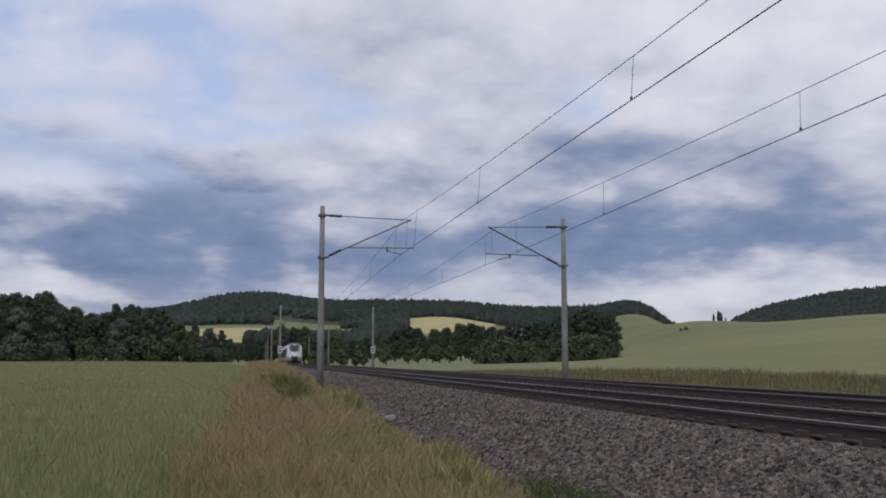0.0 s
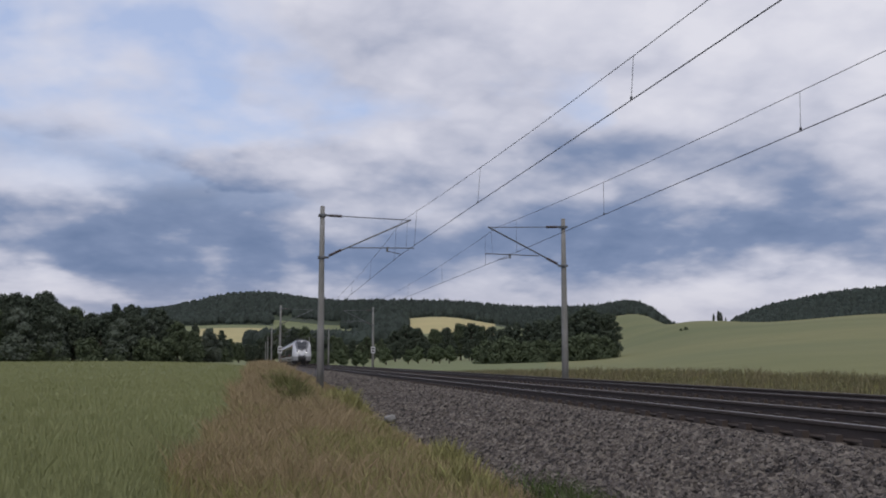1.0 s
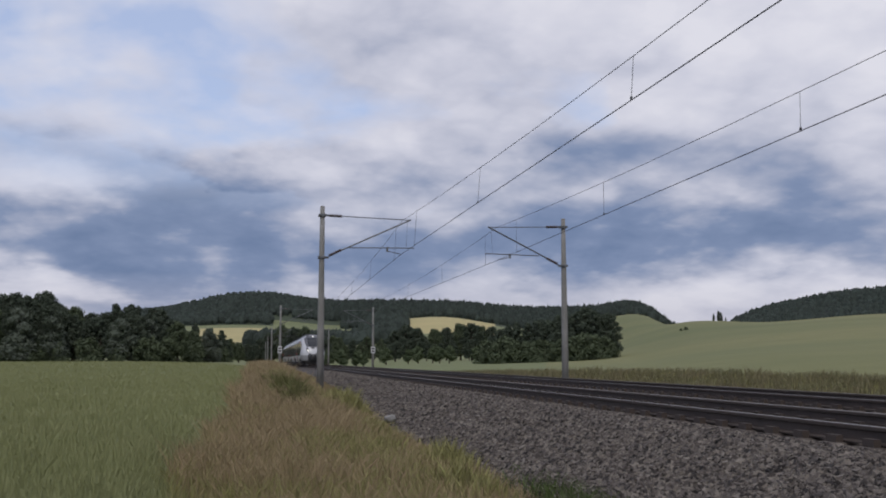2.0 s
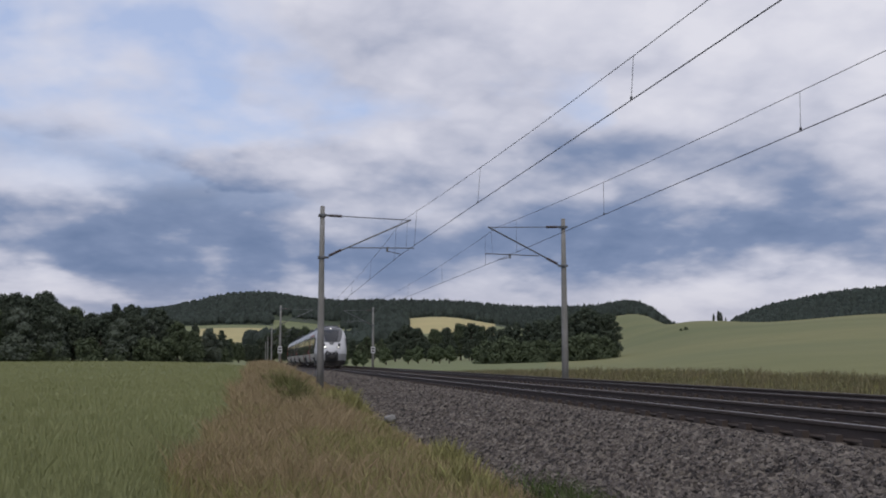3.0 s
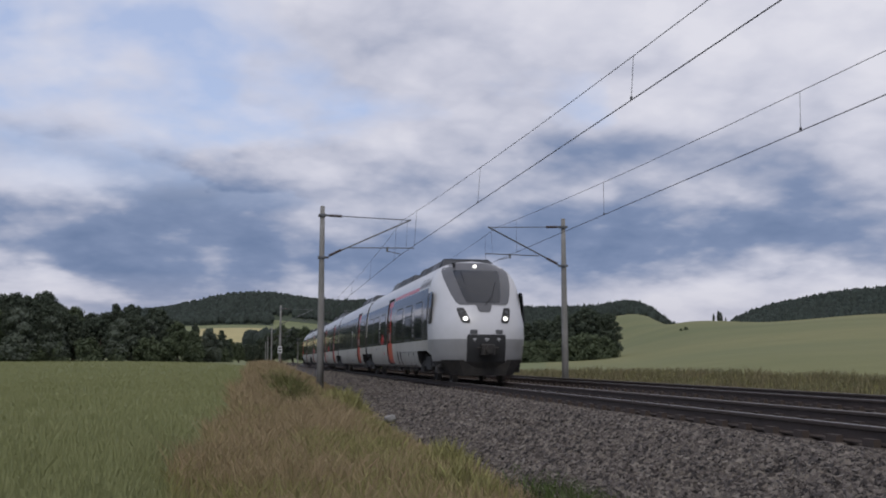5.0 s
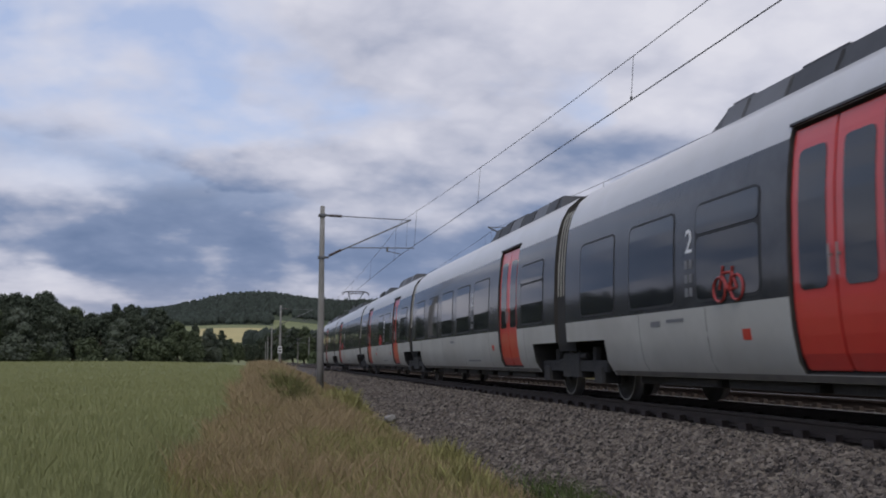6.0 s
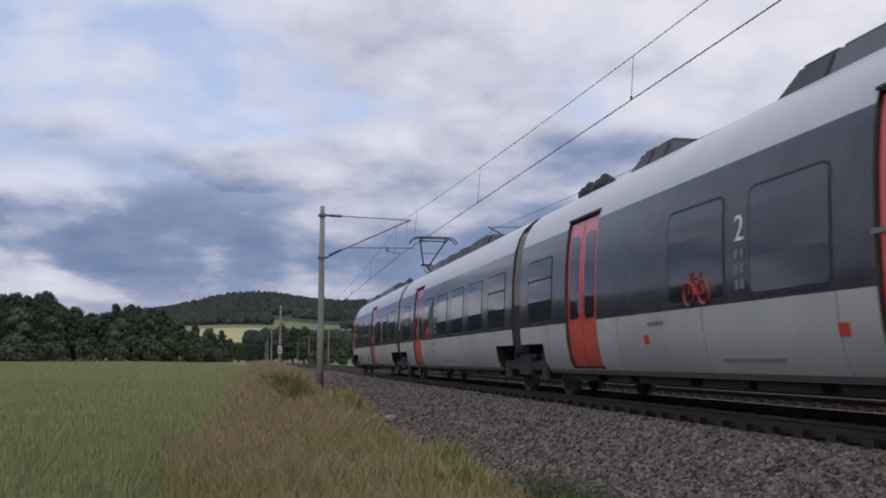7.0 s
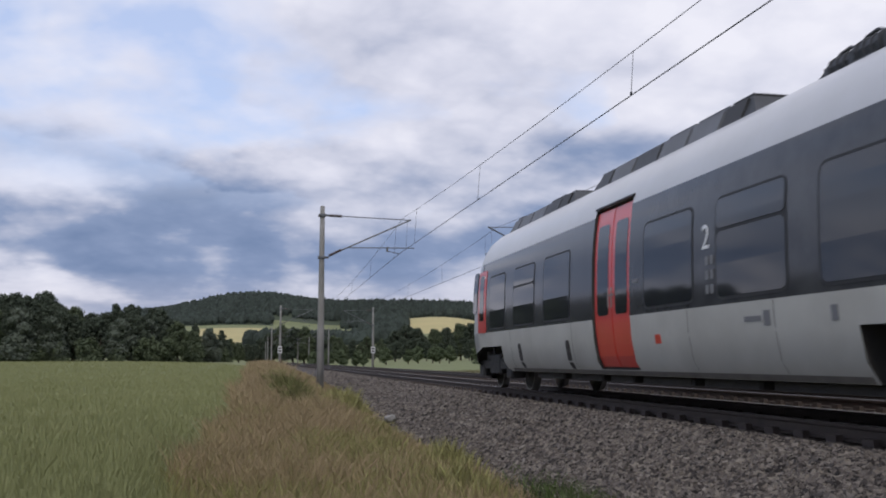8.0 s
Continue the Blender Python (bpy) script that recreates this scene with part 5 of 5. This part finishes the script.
def verge():
    for name, n, mat, label, hh, bias in (("dry_grass", 170000, "straw", "tall dry straw-coloured grass on the verge", 0.50, 0.0), ("green_weeds", 150000, "weed", "yellow-green weeds among dry grass", 0.40, 0.0)):
        x, y = scatter(n, -9.5, -3.0, 5.0, 150)
        bx = np.array([bend(t) for t in y])
        k = patchy(x, y, 2.2, 3.0 if mat == "straw" else 9.0)
        edge = edge_at(y)
        # weeds crowd the middle of the near verge, straw its field side, its stony rim and the stretch further on
        lean_to = 0.50 * np.exp(-((x + 4.9) / 1.2) ** 2) * np.clip((19 - y) / 6, 0, 1) + 0.14
        keep = (x > edge - 0.3) & (x < -3.15 + 0.35 * patchy(x, y, 1.2, 1.0)) & (k * 0.9 + rng.random(n) * 0.9 > (lean_to if mat == "straw" else 0.75 - lean_to))
        x, y, k, bx = x[keep], y[keep], k[keep], bx[keep]
        # shorter towards the stones, a bank that grows taller further on
        low = np.clip((-3.2 - x) / 1.6, 0.25, 1) * np.clip(0.75 + (y - 8) / 45, 0.75, 1.6)
        h = hh * low * rng.uniform(0.5, 1.25, len(x)) * (1 + 0.5 * k)
        sp = np.stack([x + bx, y, -0.95 + 0.55 * np.clip((y - 22) / 45, 0, 1)], 1)
        wd = 0.0013 + 0.00015 * y
        blades(sp, h, wd * rng.uniform(0.6, 1.5, len(x)), rng.uniform(0.1, 0.75, len(x)), mat, name, label, "grass", heads=0.35)
    # leafy weeds in clumps along the edge of the stones
    spots = [(-4.05, 29), (-3.75, 30.5), (-4.3, 31), (-3.9, 27.5), (-4.4, 28.2), (-4.4, 19), (-3.9, 14), (-4.6, 15), (-4.9, 12), (-6.0, 36), (-5.6, 44), (-4.3, 11), (-5.6, 17)]
    for cx0, cy0 in spots:
        n = 520
        x, y = rng.normal(cx0, 0.28, n), rng.normal(cy0, 0.5, n)
        sp = np.stack([x + bend(cy0), y, np.full(n, -0.95)], 1)
        h = (0.62 if cy0 > 20 else 0.34) * np.exp(-((x - cx0) ** 2 / 0.2 + (y - cy0) ** 2 / 0.7)) * rng.uniform(0.6, 1.3, n) + 0.12
        blades(sp, h, rng.uniform(0.004, 0.010, n) * (0.6 + cy0 / 40), rng.uniform(0.15, 0.6, n), "weed", "weed_clump", "leafy yellow-green weed clump beside the ballast", "weed", heads=0.7)
    # low green shrubs on the bank
    for cx0, cy0, hh in ((-5.5, 33, 1.3), (-5.85, 37, 1.2), (-5.3, 30.5, 0.9), (-6.2, 52, 0.9), (-5.8, 62, 1.0), (-6.4, 74, 1.0), (-5.6, 88, 1.0)):
        n = 2600
        x, y = rng.normal(cx0, 0.5, n), rng.normal(cy0, 1.1, n)
        sp = np.stack([x + bend(cy0), y, np.full(n, -0.95 + 0.55 * min(1, max(0, (cy0 - 22) / 45)))], 1)
        h = 0.8 * hh * np.exp(-((x - cx0) ** 2 / 0.5 + (y - cy0) ** 2 / 2.0)) * rng.uniform(0.5, 1.15, n) + 0.1
        blades(sp, h, rng.uniform(0.006, 0.014, n), rng.uniform(0.15, 0.7, n), "olive", "low_shrub", "low dark green shrub in the dry grass", "shrub", heads=0.8)
    # a lush tuft by the stones
    x, y = rng.normal(-3.15, 0.22, 2600), rng.normal(9.9, 0.9, 2600)
    sp = np.stack([x, y, np.full(len(x), -0.95)], 1)
    blades(sp, rng.uniform(0.08, 0.3, len(x)), np.full(len(x), 0.006), rng.uniform(0.2, 0.9, len(x)), "grass", "lush_grass", "low lush green grass beside the ballast", "grass")
    # the far verge beyond the second track
    for name, n, mat, label, hh in (("dry_grass", 52000, "sedge", "brown-green rough grass strip beyond the tracks", 0.42), ("green_weeds", 14000, "weed", "green weeds beyond the tracks", 0.3)):
        x, y = scatter(n, 7.7, 14.5, 9.0, 130)
        z = np.array([ground_z(a, b) for a, b in zip(x, y)])
        sp = np.stack([x + np.array([bend(t) for t in y]), y, z - 0.03], 1)
        h = hh * rng.uniform(0.5, 1.2, n) * (1 + 0.4 * patchy(x, y, 3, 2.0))
        blades(sp, h, (0.0035 + 0.00022 * y) * rng.uniform(0.6, 1.4, n), rng.uniform(0.1, 0.6, n), mat, name, label, "grass", heads=0.4)


verge()


def crop():
    n = 250000
    x, y = scatter(n, -1, 0, 6.0, 200)
    wide = y * 0.36 + 2.5
    x = edge_at(y) - rng.random(n) * wide * 1.1
    z = np.array([ground_z(a, b) for a, b in zip(x, y)])
    sp = np.stack([x, y, z - 0.06], 1)
    h = rng.uniform(0.12, 0.24, n) * (1 + 0.2 * patchy(x, y, 6, 4.0))
    blades(sp, h, (0.0014 + 0.00014 * y) * rng.uniform(0.7, 1.4, n), rng.uniform(0.05, 0.5, n), "wheat", "cereal_crop", "unripe green cereal standing in a field", "crop", heads=0.6)


crop()


def stones():
    cube = np.array([(-1, -1, -1), (1, -1, -1), (1, 1, -1), (-1, 1, -1), (-1, -1, 1), (1, -1, 1), (1, 1, 1), (-1, 1, 1)], float)
    fc = np.array([(3, 2, 1, 0), (4, 5, 6, 7), (0, 1, 5, 4), (1, 2, 6, 5), (2, 3, 7, 6), (3, 0, 4, 7)])
    n = 95000
    x, y = scatter(n, -3.5, -1.15, 5.5, 70)
    z = np.interp(x, [-3.5, -3.3, -1.75, -1.3, -1.0], [-0.95, -0.86, -0.24, -0.2, -0.2])
    x = x + np.array([bend(t) for t in y])
    s = rng.uniform(0.011, 0.027, n) * (1 + y / 40)
    v = cube[None] * (0.55 + 0.6 * rng.random((n, 8, 1)) * np.ones((1, 1, 3))) * rng.uniform(0.6, 1.2, (n, 1, 3))
    q = rng.normal(size=(n, 4))
    q /= np.linalg.norm(q, axis=1)[:, None]
    w0, a, b, c = q.T
    R = np.stack([np.stack([1 - 2 * (b * b + c * c), 2 * (a * b - c * w0), 2 * (a * c + b * w0)], 1),
                  np.stack([2 * (a * b + c * w0), 1 - 2 * (a * a + c * c), 2 * (b * c - a * w0)], 1),
                  np.stack([2 * (a * c - b * w0), 2 * (b * c + a * w0), 1 - 2 * (a * a + b * b)], 1)], 1)
    v = np.einsum("nij,nkj->nki", R, v) * s[:, None, None] + np.stack([x, y, z + s * 0.25], 1)[:, None]
    f = (np.arange(n)[:, None, None] * 8 + fc[None]).reshape(-1, 4)
    ob = new("ballast_stones", mesh_from("ballast_stones", v.reshape(-1, 3), f.tolist(), ["stone"]))
    tagged(ob, "loose grey-brown crushed ballast stones", "ballast", kind="stuff")


stones()


def rock():
    b = bmesh.new()
    bmesh.ops.create_icosphere(b, subdivisions=2, radius=1)
    for v in b.verts:
        v.co *= 1 + 0.35 * noise.noise(v.co * 1.3 + Vector((4, 1, 2)))
        v.co = Vector((v.co.x * 0.15, v.co.y * 0.13, v.co.z * 0.10))
    me = bpy.data.meshes.new("rock")
    b.to_mesh(me)
    b.free()
    me.materials.append(M["concrete"])
    ob = new("rock", me)
    ob.location = (-3.35, 23.2, -0.76)
    tagged(ob, "pale lump of rock at the foot of the ballast", "rock")


rock()

# ------------------------------------------------------------------ what moves
EARLY, LATE = 29.5, 29.35      # metres a second before and after the sixth second


def nose_at(t):
    return -4.15 + (EARLY if t < 6 else LATE) * (6 - t)


def motions():
    for car, offset, length, turn in CARS:
        rows = []
        for i in range(17):
            t = i * 0.5
            y0 = nose_at(t - 0.02 * (i % 2)) + offset
            y1 = y0 + length
            if turn:
                y0, y1 = y1, y0
            a = Vector((bend(y0), y0, 0))
            d = Vector((bend(y1), y1, 0)) - a
            rows.append((t, Matrix.Translation(a) @ pose(0, 0, 0, rz=math.degrees(math.atan2(-d.x, d.y)))))
        walk(car, rows)
    # the passing collector lifts the contact wire
    walk(WIRES[0], [(0.0, pose(0, 0, 0)), (6.9, pose(0, 0, 0)), (7.5, pose(0, 0, 0.06)), (8.0, pose(0, 0, 0.085))])


motions()
